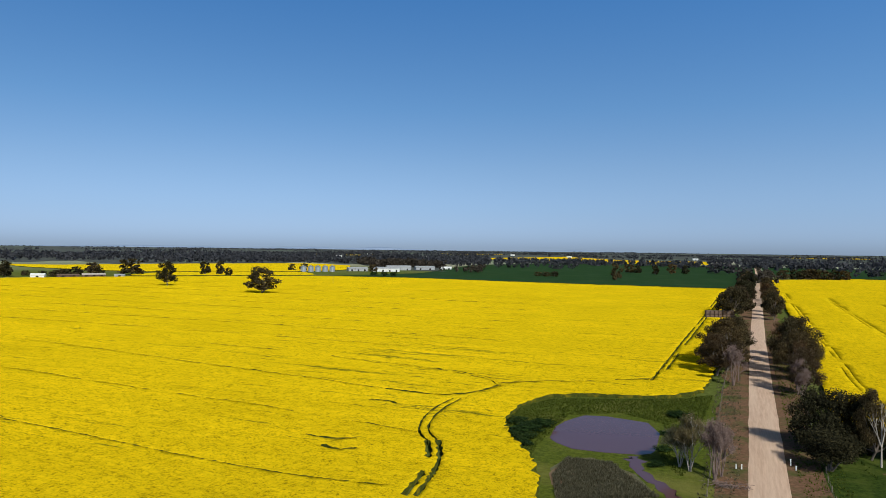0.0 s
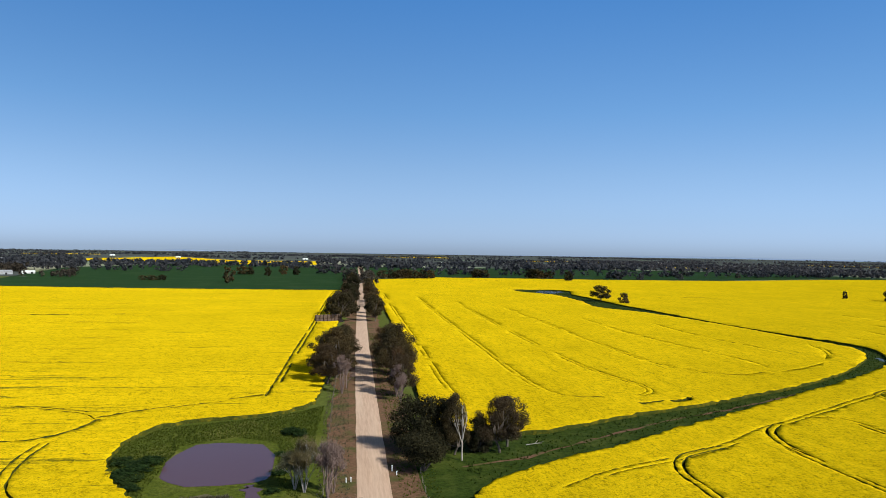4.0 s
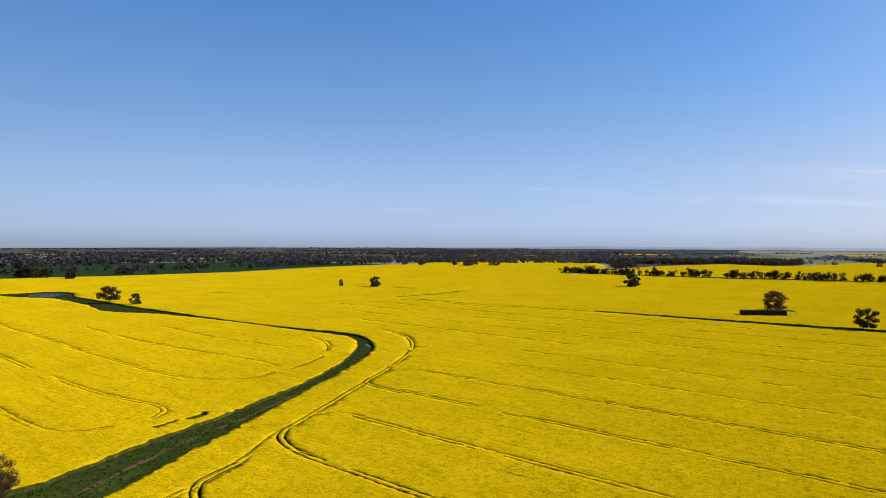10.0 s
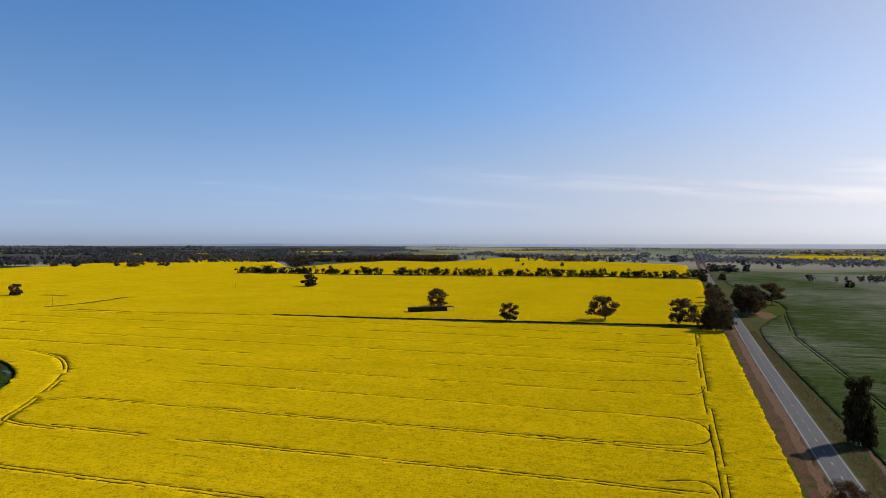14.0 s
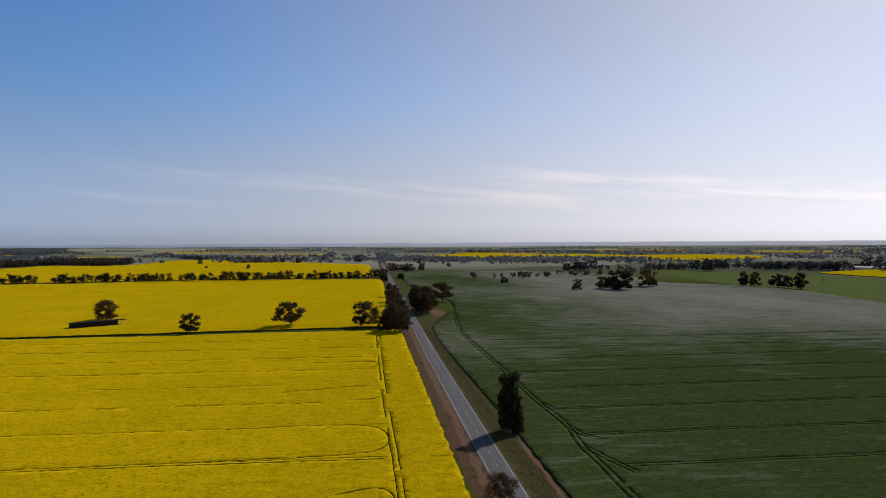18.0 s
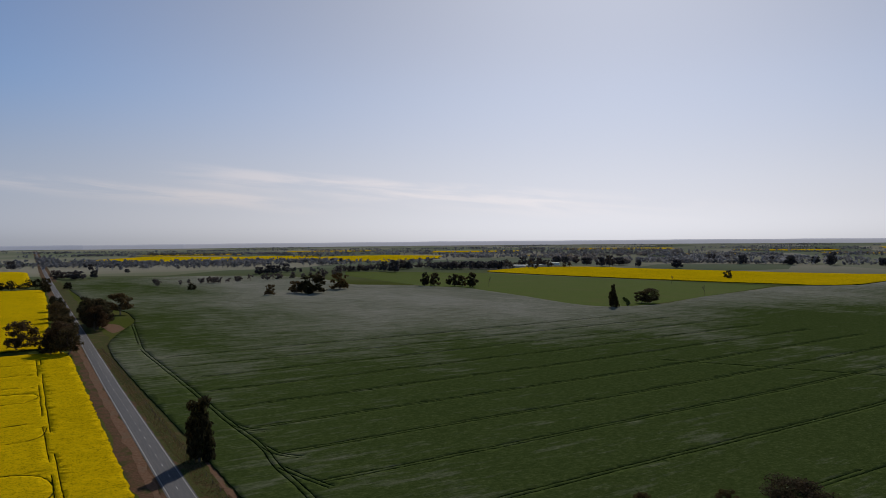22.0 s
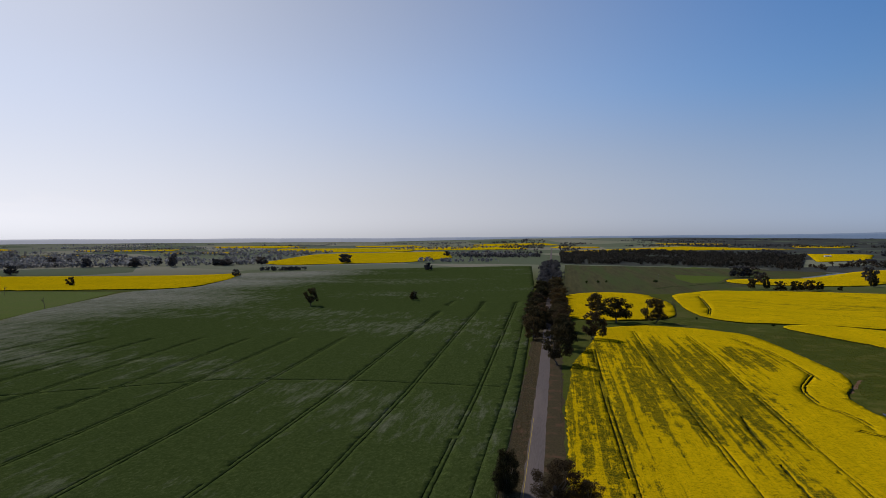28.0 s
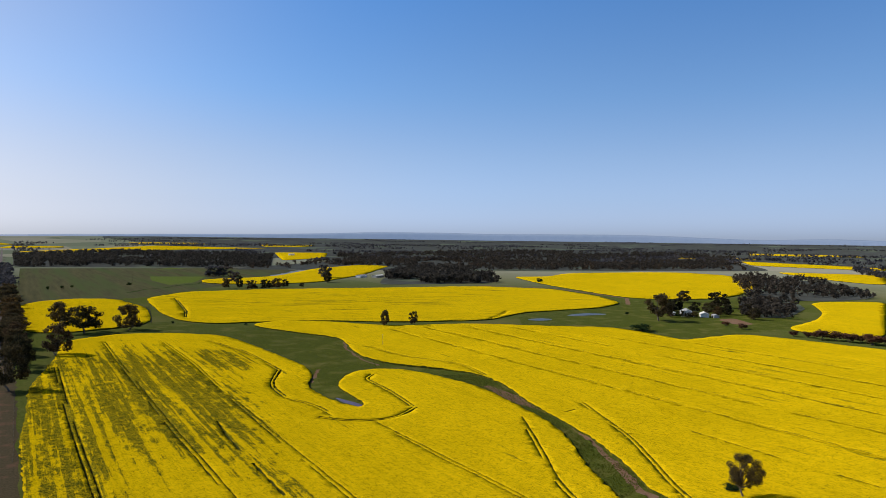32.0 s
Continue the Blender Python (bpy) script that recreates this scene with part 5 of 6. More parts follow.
plant(BARE[0], -13, 148, 9, 9, "leafless olive grey tree beside the pond", "bare_tree")
plant(BARE[1], -5.2, 145, 9.5, 7, "leafless pinkish tree beside the pond", "bare_tree")
plant(BARE[0], -11, 146, 11.5, 10, "leafless olive grey tree beside the pond", "bare_tree")
plant(BARE[1], -6.3, 142, 11.5, 8.5, "leafless pinkish tree beside the pond", "bare_tree")
for x, y, h, w in ((-52, 168, 1.8, 7), (-48, 162, 2.0, 8), (-47, 155, 1.6, 7), (-51, 158, 1.5, 6), (-46, 150, 1.3, 5), (-17, 193, 1.7, 6), (-14.5, 190, 1.5, 5), (-18, 172, 1.3, 4), (-17, 158, 1.4, 4.5), (-17.5, 146, 1.3, 4)):
    plant(BUSH[planted[0] % 2], x, y, h, w, "low dark green bush on the pond bank", "bush", "bush")
plant(BUSH[0], -46, 167, 2.4, 7, "low dark green bush on the pond bank", "bush", "bush")
plant(BUSH[1], -49, 160, 2.0, 6, "low dark green bush on the pond bank", "bush", "bush")
plant(BUSH[1], -16, 191, 2.2, 6, "low dark green bush on the pond bank", "bush", "bush")
plant(BUSH[0], -14, 166, 2.0, 5, "low dark green bush on the pond bank", "bush", "bush")
for x in (62, 78, 92, 106, 120, 134, 148, 240, 256, 345, 362, 380):
    gum(x, 1195 + 0.35 * (x - 60) * (x < 200) + (x > 200) * 90, 16, 20, "tree in the row along the canola's far edge")
# the western canola and the farm behind it
for x, y, h, w in ((-388, 511, 25, 29), (-529, 548, 26, 21), (-759, 720, 23, 31), (-688, 783, 21, 15), (-672, 796, 21, 13), (-653, 791, 11, 13), (-703, 1014, 12, 14), (-688, 1029, 13, 14), (-838, 729, 16, 22), (-832, 595, 20, 20), (-783, 633, 9, 18), (-839, 703, 11, 14), (-563, 1044, 14, 15), (-800, 650, 9, 14), (-845, 604, 17, 13), (-800, 621, 8, 11), (-792, 628, 7, 10), (-804, 661, 9, 15), (-795, 692, 14, 15), (-804, 709, 11, 12), (-828, 663, 7, 12), (-808, 681, 7, 12), (-841, 629, 7, 12)):
    gum(x, y, h, w, "lone spreading gum tree in flowering canola" if h > 20 else "dark gum tree near the farm buildings")
for x, y in ((-467, 899), (-455, 905), (-480, 892)):
    plant(BUSH[0], x, y, 8, 13, "dark bush at the edge of the wheat", "bush", "bush")
for x, y, h, w in ((-157, 996, 24, 16), (-132, 1265, 17, 14), (-110, 1316, 20, 15), (-89, 1333, 17, 15), (-41, 1412, 22, 28), (-16, 1396, 21, 22), (-182, 1320, 17, 20), (-169, 1330, 15, 17), (-272, 1062, 8, 15), (-260, 1066, 9, 14), (-285, 1058, 8, 12)):
    gum(x, y, h, w, "dark gum tree standing in green wheat")
# the eastern canola
for x, y, h, w in ((261, 701, 17, 21), (270, 663, 12, 10), (581, 758, 11, 6), (606, 717, 15, 16), (390, 1200, 18, 18), (548, 1260, 15, 13), (351, 1290, 20, 35), (244, 1300, 18, 21), (524, 1320, 16, 37), (646, 1300, 14, 14), (844, 1429, 13, 11), (108, 1290, 16, 33)):
    gum(x, y, h, w, "lone gum tree beside the creek and canola")
for x, y, h, w in ((854, 480, 18, 24), (636, 222, 19, 22), (534, 128, 16, 16), (570, 60, 21, 25), (556, 1, 22, 22), (1349, 1271, 17, 15), (1341, 1210, 18, 36), (1400, 1178, 17, 26), (1284, 1393, 15, 21), (1278, 1321, 18, 20)):
    gum(x, y, h, w, "dark spreading gum tree alone in canola")
for x, y, h, w in ((529, -22, 23, 22), (518, -25, 19, 17), (562, -26, 20, 17), (592, -27, 21, 18), (628, -28, 19, 16), (668, -29, 20, 17), (524, -14, 15, 10), (545, -20, 19, 14), (838, -30, 17, 18), (731, -28, 20, 17), (770, -30, 19, 16), (660, -54, 27, 28), (648, -52, 22, 20), (676, -56, 25, 22), (690, -57, 22, 20), (705, -58, 20, 18), (763, -54, 21, 18), (773, -85, 23, 25), (1155, -33, 12, 13), (1240, -34, 18, 16), (1210, -62, 12, 14)):
    gum(x, y, h, w, "dark gum tree beside the sealed highway")
plant(POPLAR, 248.5, -50, 21.5, 12, "tall dense dark tree beside the highway", "kurrajong_tree")
plant(NEAR[1], 169, -31.5, 13.5, 11, "grey-green gum tree beside the highway")
for x, y, h, w in ((1497, -91, 17, 33), (1546, -72, 15, 24), (1543, -125, 17, 17), (1085, -217, 10, 15), (927, -285, 15, 14), (916, -342, 29, 38), (936, -324, 18, 22), (905, -330, 16, 18), (967, -400, 25, 27), (1469, -459, 20, 36), (1470, -430, 17, 19)):
    gum(x, y, h, w, "dark gum tree in the green wheat")
for x, y, h, w in ((962, -541, 21, 16), (958, -556, 21, 17), (925, -573, 20, 23), (915, -580, 17, 14), (894, -584, 22, 20), (562, -604, 18, 25), (570, -598, 14, 16), (299, -812, 23, 17), (653, -1351, 16, 16), (812, -1068, 15, 15)):
    gum(x, y, h, w, "dark gum tree at the paddock edge")
plant(DEAD[1], 883, -607, 17, 8, "slim dead tree at the paddock edge", "dead_tree")
plant(DEAD[1], 583, -722, 15, 9, "grey dead tree between wheat and paddock", "dead_tree")
plant(DEAD[1], 777, -885, 14, 10, "grey dead tree in the paddock", "dead_tree")
plant(CYPRESS, 550, -536, 25, 15, "dark conical tree at the paddock corner", "conical_tree")
for i in range(9):
    plant(BUSH[i % 2], 553 + 4.0 * i + 0.2 * i * i, -560 - 5 * i, 4 + (i % 3), 4 + (i % 2), "small dark shrub in a paddock row", "shrub", "shrub", "shrub row at the paddock")
for x, y, h, w in ((623, -1990, 29, 36), (901, -1792, 19, 50), (818, -1848, 24, 32), (992, -1688, 30, 22), (1080, -1662, 26, 28), (1190, -1625, 25, 22), (1149, -1331, 19, 19), (1390, -705, 26, 30), (1343, -1336, 21, 36), (1406, -1282, 21, 21), (313, -1650, 20, 19), (634, -2032, 27, 30)):
    gum(x, y, h, w, "distant dark gum tree between paddocks")
PLAIN_TREES = "dark gum tree among the paddocks of the plain"
for x, y, h, w in ((2040, 454, 13, 13), (1746, 375, 7, 7), (1702, 270, 12, 10), (2145, 363, 15, 14), (2084, 306, 17, 15), (2101, 257, 18, 15), (2092, 234, 15, 14), (2072, 187, 17, 20), (2252, 127, 15, 15), (2077, 17, 24, 20), (1535, -62, 19, 26), (1522, -92, 18, 16), (1925, -150, 16, 13), (2019, -208, 11, 11), (1725, -207, 10, 11)):
    gum(x, y, h, w, PLAIN_TREES)
for x, y, h, w in ((1500, -438, 16, 19), (1516, -465, 19, 18), (1510, -480, 18, 13), (1553, -516, 21, 17), (1437, -702, 25, 20), (1477, -747, 26, 24), (1494, -779, 24, 21), (1487, -793, 21, 19), (1465, -1115, 25, 22), (1405, -1096, 24, 24), (1444, -1154, 22, 21), (1387, -1130, 19, 19), (1558, -1306, 21, 24), (1517, -1304, 22, 24), (1503, -1331, 22, 21), (1412, -1286, 21, 25), (1324, -1254, 26, 24)):
    gum(x, y, h, w, PLAIN_TREES)
for x, y, h, w in ((1293, -1253, 31, 23), (1346, -1342, 22, 22), (1259, -1317, 19, 15), (1527, -1664, 14, 14), (1140, -1319, 22, 24), (1953, -816, 17, 13), (1964, -794, 15, 17), (1432, -1810, 20, 25), (1392, -1827, 16, 21), (1214, -1659, 24, 27), (1166, -1715, 21, 16), (1086, -1674, 25, 28), (1070, -1753, 21, 21), (1016, -1737, 35, 19), (914, -1776, 21, 25), (902, -1817, 19, 23), (1300, -1360, 16, 14), (418, -2587, 20, 24)):
    gum(x, y, h, w, PLAIN_TREES)
plant(DEAD[1], 192, -904, 15, 18, "half-dead tree with broken limbs in wheat", "dead_tree")
plant(FAR[1], 194, -907, 12, 14, "low ragged tree in the wheat")
# near the crossroads
plant(NEAR[1], 106, -163, 16, 24, "broad brownish gum tree at the wheat's edge")
plant(NEAR[0], 121, -155, 10, 8, "small dark gum tree at the wheat's edge")
plant(NEAR[2], 134, -138, 8.5, 7, "small dark gum tree at the wheat's edge")
plant(NEAR[1], 5, -226, 17, 19, "broad brownish gum tree over the narrow road")
plant(NEAR[2], -3, -222, 12, 12, "brownish gum tree beside the narrow road")
plant(DARK[0], 23, -238, 15, 9, "upright dark gum tree beside the narrow road")
for x, y, h, w in ((7, -474, 27, 17), (0, -535, 23, 17), (27, -585, 20, 17), (4, -560, 22, 15), (3, -602, 21, 16), (-22, -590, 25, 20), (-33, -788, 23, 24), (-49, -710, 25, 33), (-86, -715, 25, 23), (26, -610, 22, 18), (28, -632, 24, 20), (3, -640, 22, 18)):
    gum(x, y, h, w, "dark gum tree beside the narrow road")
for y in np.arange(-655, -1180, -17):
    c = float(np.interp(-y, (450, 990, 1930), (15, 19.5, 31)))
    for side in (-10.5, 10.5):
        gum(c + side + row.normal(0, 2.6), y + row.normal(0, 8), row.uniform(10, 20), row.uniform(14, 22), "dark gum tree in the roadside avenue")
# the western creek and homestead
for x, y, h, w in ((-309, -634, 17, 10), (-336, -625, 15, 10), (-593, -541, 31, 28), (-777, -608, 22, 26), (-800, -682, 17, 20), (-690, -600, 16, 18), (-349, -1498, 24, 36), (-342, -1317, 21, 21), (-294, -1188, 17, 15), (-314, -1180, 21, 13), (-325, -1149, 15, 18), (-345, -1140, 17, 20), (-369, -1156, 17, 21), (-390, -1175, 13, 15), (-366, -1493, 23, 30), (-416, -1164, 8, 8), (-546, -1385, 30, 28), (-498, -1253, 21, 17), (-700, -500, 14, 16), (-700, -620, 14, 14)):
    gum(x, y, h, w, "dark gum tree by the homestead creek")
plant(NEAR[2], -211, -161, 17.5, 14, "brownish gum tree in a gap of the canola")
for x, y, h, w in ((-652, -578, 9, 10), (-690, -540, 12, 13), (-640, -540, 7, 8), (-676, -600, 11, 12), (-645, -553, 8, 10), (-656, -546, 7, 9), (-634, -560, 7, 9), (-700, -560, 15, 16), (-716, -548, 13, 15), (-735, -535, 14, 15), (-705, -585, 13, 14), (-727, -570, 12, 13)):
    gum(x, y, h, w, "small gum tree close to the homestead")
plant(BUSH[0], -214, -168, 3, 8, "low dark bush under a gum tree", "bush", "bush")
for x, y, h, w in ((-513, -491, 8, 26), (-652, -568, 4, 9), (-640, -556, 4, 8), (-606, -600, 4, 6), (-856, -1070, 13, 15), (-130, -745, 3, 4), (-190, -700, 3, 4), (-60, -1260, 7, 6), (-75, -1280, 6, 6), (-40, -1250, 7, 6), (-160, -1290, 8, 9)):
    plant(BUSH[planted[0] % 2], x, y, h, w, "rounded dark bush in the grass", "bush", "bush")
for x, y, h, w in ((-615, -454, 6, 11), (-623, -479, 5, 9), (-612, -398, 6, 10), (-617, -387, 6, 11), (-615, -373, 10, 17), (-621, -364, 9, 16), (-622, -352, 9, 15), (-630, -347, 8, 15), (-625, -334, 10, 18), (-630, -326, 9, 18), (-640, -305, 8, 16)):
    plant(RED_BUSH, x, y, h, w, "reddish brown bush beside the canola", "bush", "bush")
plant(DEAD[1], -112, -757, 20, 12, "grey dead tree on the creek flat", "dead_tree")


# ---- woods and far trees, too many to count ----
def woodland(name, spots, heights, label, mat=None, count=26, trunks=True):
    """Many trees in one mesh: each a few rounded clumps of leaf sprays on a stem."""
    k = np.random.default_rng(len(spots) + 17)
    spots, h = np.asarray(spots, float), np.asarray(heights, float)
    n, lumps = len(h), 6
    z0 = land(spots[:, 0], spots[:, 1])
    w = h * k.uniform(0.75, 1.25, n)
    lump = np.concatenate([k.uniform(-0.29, 0.29, (n, lumps, 2)) * w[:, None, None], (h[:, None] * k.uniform(0.22, 0.80, (n, lumps)))[:, :, None]], 2)
    lump += np.stack([spots[:, 0], spots[:, 1], z0], 1)[:, None]
    which = k.integers(0, lumps, (n, count))
    d = k.normal(0, 1, (n, count, 3))
    d /= np.linalg.norm(d, axis=2)[:, :, None]
    c = np.take_along_axis(lump, which[:, :, None], 1) + d * (h[:, None] * 0.245 * k.uniform(0.25, 1.05, (n, count)))[:, :, None] * (1, 1, 0.8)
    size = (h[:, None] * (1.0 / count ** 0.5) * k.uniform(0.7, 1.25, (n, count))).ravel()
    allv, allf = sprays(c.reshape(-1, 3), d.reshape(-1, 3) * 0.7 + k.normal(0, 0.4, (n * count, 3)) + (0, 0, 0.35), size, k)
    if trunks:
        tv, tf = [], []
        for (x, y), hh, z in zip(spots, h, z0):
            tube(tv, tf, (x, y, z - 0.3), (x + 0.3, y, z + 0.55 * hh), 0.03 * hh, 0.014 * hh, 3)
        allf = np.concatenate([allf, np.array(tf) + len(allv)])
        allv = np.concatenate([allv, np.array(tv)])
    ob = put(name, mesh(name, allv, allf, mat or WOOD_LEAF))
    return tagged(ob, label, "trees", kind="stuff")


def fill(poly, count, k):
    p = np.array(poly, float)
    a, b = p.min(0), p.max(0)
    q = k.uniform(a, b, (count * 6, 2))
    return q[inside(q, p)][:count]


wk = np.random.default_rng(11)
row_pts = [(1172 + 14 * math.sin(i * 0.6) + (i / 110) * 70 + wk.normal(0, 3), 640 - 6.2 * i + wk.normal(0, 2)) for i in np.arange(-25, 108, 0.8) if int(i) not in (20, 21, 22, 38, 52, 53)]
woodland("tree_row", row_pts, wk.uniform(11, 19, len(row_pts)), "row of dark trees between two canola fields", DARK_LEAF, 240)
for poly, count, lo, hi, label in (
        ([(1442, 852), (1622, 880), (1807, 875), (1985, 830), (1925, 690), (2020, 635), (2220, 680), (2200, 800), (2020, 1000), (1850, 1110), (1640, 985)], 560, 12, 20, "dark grove behind the eastern canola"),
        ([(2, -1990), (-211, -1990), (-560, -1800), (-822, -2600), (-321, -2960), (2, -2800)], 1700, 11, 19, "dark gum woodland on the western rise"),
        ([(-560, -1165), (-586, -1150), (-790, -1110), (-850, -1200), (-1000, -1500), (-900, -1640), (-700, -1400)], 480, 13, 21, "dense dark pines behind the canola"),
        ([(-772, -1900), (-1064, -1500), (-1500, -1330), (-1700, -1300), (-2600, -1900), (-1988, -2700), (-1058, -2526)], 2400, 11, 19, "dark gum woodland below the hills"),
        ([(-945, -613), (-1125, -582), (-1398, -785), (-1483, -1042), (-1330, -1000), (-1000, -720)], 230, 9, 18, "dark wood between two canola paddocks"),
        ([(-420, -1750), (-900, -2150), (-1500, -1950), (-2050, -1500), (-1750, -1180), (-1500, -1280), (-1150, -1480), (-900, -1900), (-650, -1760)], 480, 9, 17, "dark gum trees scattered over the western rise"),
        ([(-720, -530), (-735, -480), (-930, -590), (-1031, -737), (-880, -650)], 130, 8, 15, "olive trees round the homestead"),
        ([(1290, -930), (1330, -1180), (1500, -1200), (1560, -930)], 40, 10, 18, "trees round a distant farm"),
        ([(-600, 1180), (-400, 1120), (-420, 1200), (-700, 1500), (-900, 1600), (-850, 1500)], 330, 10, 20, "dark trees behind the grain silos")):
    spots = fill(poly, int(count * 1.5), wk)
    spots = spots[smooth_noise(spots[:, 0], spots[:, 1], 90, 90, 41) > -0.35][:count]
    sheet("forest_floor", poly, FOREST_FLOOR, 0.4, "dark litter and scrub under the trees", "ground", reach=40, ragged=3)
    woodland("woodland", spots, wk.uniform(lo, hi, len(spots)), label, None, 44)


def belt(x0, y0, x1, y1, count, lo, hi, label):
    t = wk.uniform(0, 1, count)
    s = np.stack([x0 + (x1 - x0) * t + wk.normal(0, 5, count), y0 + (y1 - y0) * t + wk.normal(0, 7, count)], 1)
    d = math.hypot((x0 + x1) / 2, (y0 + y1) / 2)
    # farther belts get haze-tinted leaves, palest on the sunward side
    woodland("tree_belt", s, wk.uniform(lo, hi, count), label, HAZE_LEAF if d > 1900 and x0 > 0 > y0 else HAZE_DARK if d > 1300 else None, 40)


for x0, y0, x1, y1, count in ((10, 972, 12.5, 1300, 26), (32, 972, 38, 1300, 24)):
    belt(x0, y0, x1, y1, count, 11, 19, "row of dark gum trees along the far gravel road")
for side in (-10, 10):
    belt(21.5 + side, -1185, 31 + side, -1960, 70, 12, 19, "dense row of dark gum trees along the far narrow road")
belt(1790, 1200, 1850, 1135, 30, 9, 15, "dark grove at the canola's far corner")
belt(1170, 792, 1186, 690, 26, 8, 13, "dense end of the tree row between the canola fields")
belt(1190, -180, 1340, -560, 40, 9, 15, "broken row of trees across the green fields")
belt(1440, -560, 1560, -900, 60, 10, 18, "broken row of trees across the green fields")
belt(1500, -860, 1420, -1010, 50, 14, 20, "dark belt of trees by a distant farm")
belt(1900, -150, 1800, -1100, 80, 12, 20, "broken belt of trees beyond the wheat")
belt(1437, -831, 1358, -995, 46, 16, 22, "dark belt of tall trees by a distant farm")
belt(1525, -512, 1474, -685, 26, 8, 13, "thin row of slim trees across the green fields")
belt(2121, -476, 2052, -820, 60, 10, 16, "broken belt of trees beyond the wheat")
belt(1652, -1368, 1532, -1421, 34, 16, 22, "dark belt of trees by a distant farm")
belt(1465, -1383, 1386, -1416, 22, 16, 20, "dark belt of trees by a distant farm")
belt(3270, -471, 2848, -1245, 130, 12, 18, "long dark belt of trees on the plain")
belt(1960, -1482, 1799, -2171, 110, 10, 17, "long dark belt of trees on the plain")
belt(2680, -1790, 1849, -2201, 150, 12, 18, "long dark belt of trees on the plain")
belt(2863, -2169, 2159, -2533, 120, 12, 18, "long dark belt of trees on the plain")
belt(360, -2552, 85, -2522, 90, 12, 18, "dark belt of trees below the far canola")
belt(2440, 595, 2197, 300, 60, 12, 18, "dark belt of trees behind the eastern canola")
belt(695, -1571, 612, -1603, 50, 8, 11, "dark hedge of trees by the wheat")
belt(-1560, -760, -1960, -1080, 60, 14, 22, "row of dark trees along yellow canola")
belt(-300, 1450, -1100, 1500, 90, 12, 20, "dark tree belt across the northern plain")
belt(160, 1420, 1300, 1540, 110, 10, 18, "dark tree belt across the northern plain")
belt(900, 1560, 2000, 1420, 90, 12, 20, "dark tree belt across the northern plain")

# scattered trees out to the skyline
FAR_FIELDS = ([(-883, 2545), (-711, 3125), (-389, 2616), (-92, 2611), (-79, 2127), (-281, 2088), (-547, 2095), (-768, 2271)], [(2496, -729), (2621, -1074), (2625, -1298), (2380, -1429), (2090, -1212), (2083, -887)],
              [(868, -1944), (958, -2641), (880, -2844), (487, -3034), (369, -2412), (449, -2064), (605, -1949), (749, -1829)], [(2595, -117), (3131, -465), (2563, -1038), (2275, -1348), (1938, -963), (2354, -745), (2387, -354)],
              [(-1447, -1092), (-1292, -909), (-2193, -1114), (-2193, -1604)], [(12, -3021), (-582, -3581), (-1018, -3231), (-127, -2898)], [(1100, -50), (1100, 900), (1950, 900), (2146, 504), (1891, -15)], [(60, -20), (90, -4700), (10, -4700), (0, -20)])
for k0, (a0, a1, r0, r1, count) in enumerate(((-60, 20, 1700, 4850, 9500), (20, 62, 2050, 4850, 6500), (62, 110, 2050, 4700, 3900), (110, 175, 2000, 4700, 4800), (175, 250, 2300, 4850, 6500))):
    p = []
    while sum(len(q) for q in p) < count * 1.5:
        # hedgerows, windbreaks and groves along the paddock edges, and a few loose trees
        az, r = radians(wk.uniform(a0, a1)), r0 * (r1 / r0) ** wk.uniform(0, 1)
        way_a = (0.02 + (math.pi / 2 if wk.uniform() < 0.5 else 0.0)) if wk.uniform() < 0.4 else math.pi / 2 - az + math.pi / 2 + wk.normal(0, 0.25)
        m = int(wk.integers(8, 90))
        t = wk.uniform(-0.5, 0.5, m) * wk.uniform(4, 9) * m
        wide = wk.uniform(4, 16) if wk.uniform() < 0.75 else wk.uniform(25, 60)
        c = np.array((r * math.sin(az), r * math.cos(az)))
        p.append(c + t[:, None] * np.array((math.cos(way_a), math.sin(way_a))) + wk.normal(0, wide, (m, 2)))
    p = np.concatenate(p)
    pr, pa = np.hypot(p[:, 0], p[:, 1]), np.degrees(np.arctan2(p[:, 0], p[:, 1]))
    p = p[(pr > r0) & (pr < r1)][:count]
    for c in FAR_FIELDS:
        p = p[~inside(p, np.array(c, float))]
    small = np.interp(np.hypot(p[:, 0], p[:, 1]), (2000, 3000, 4850), (1.0, 0.8, 0.5))
    # haze-tinted leaf colours, paler towards the sun
    woodland("woodland", p, wk.uniform(9, 17, len(p)) * small, "scattered dark trees out on the plain", HAZE_DARK if k0 in (0, 1, 4) else HAZE_LEAF, 8, False)

# low blue hills and the far rim of the plain; emission paints the distance haze on them
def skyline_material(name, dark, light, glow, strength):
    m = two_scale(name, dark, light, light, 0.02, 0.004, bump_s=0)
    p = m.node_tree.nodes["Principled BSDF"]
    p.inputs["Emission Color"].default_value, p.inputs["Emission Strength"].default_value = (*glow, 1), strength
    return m


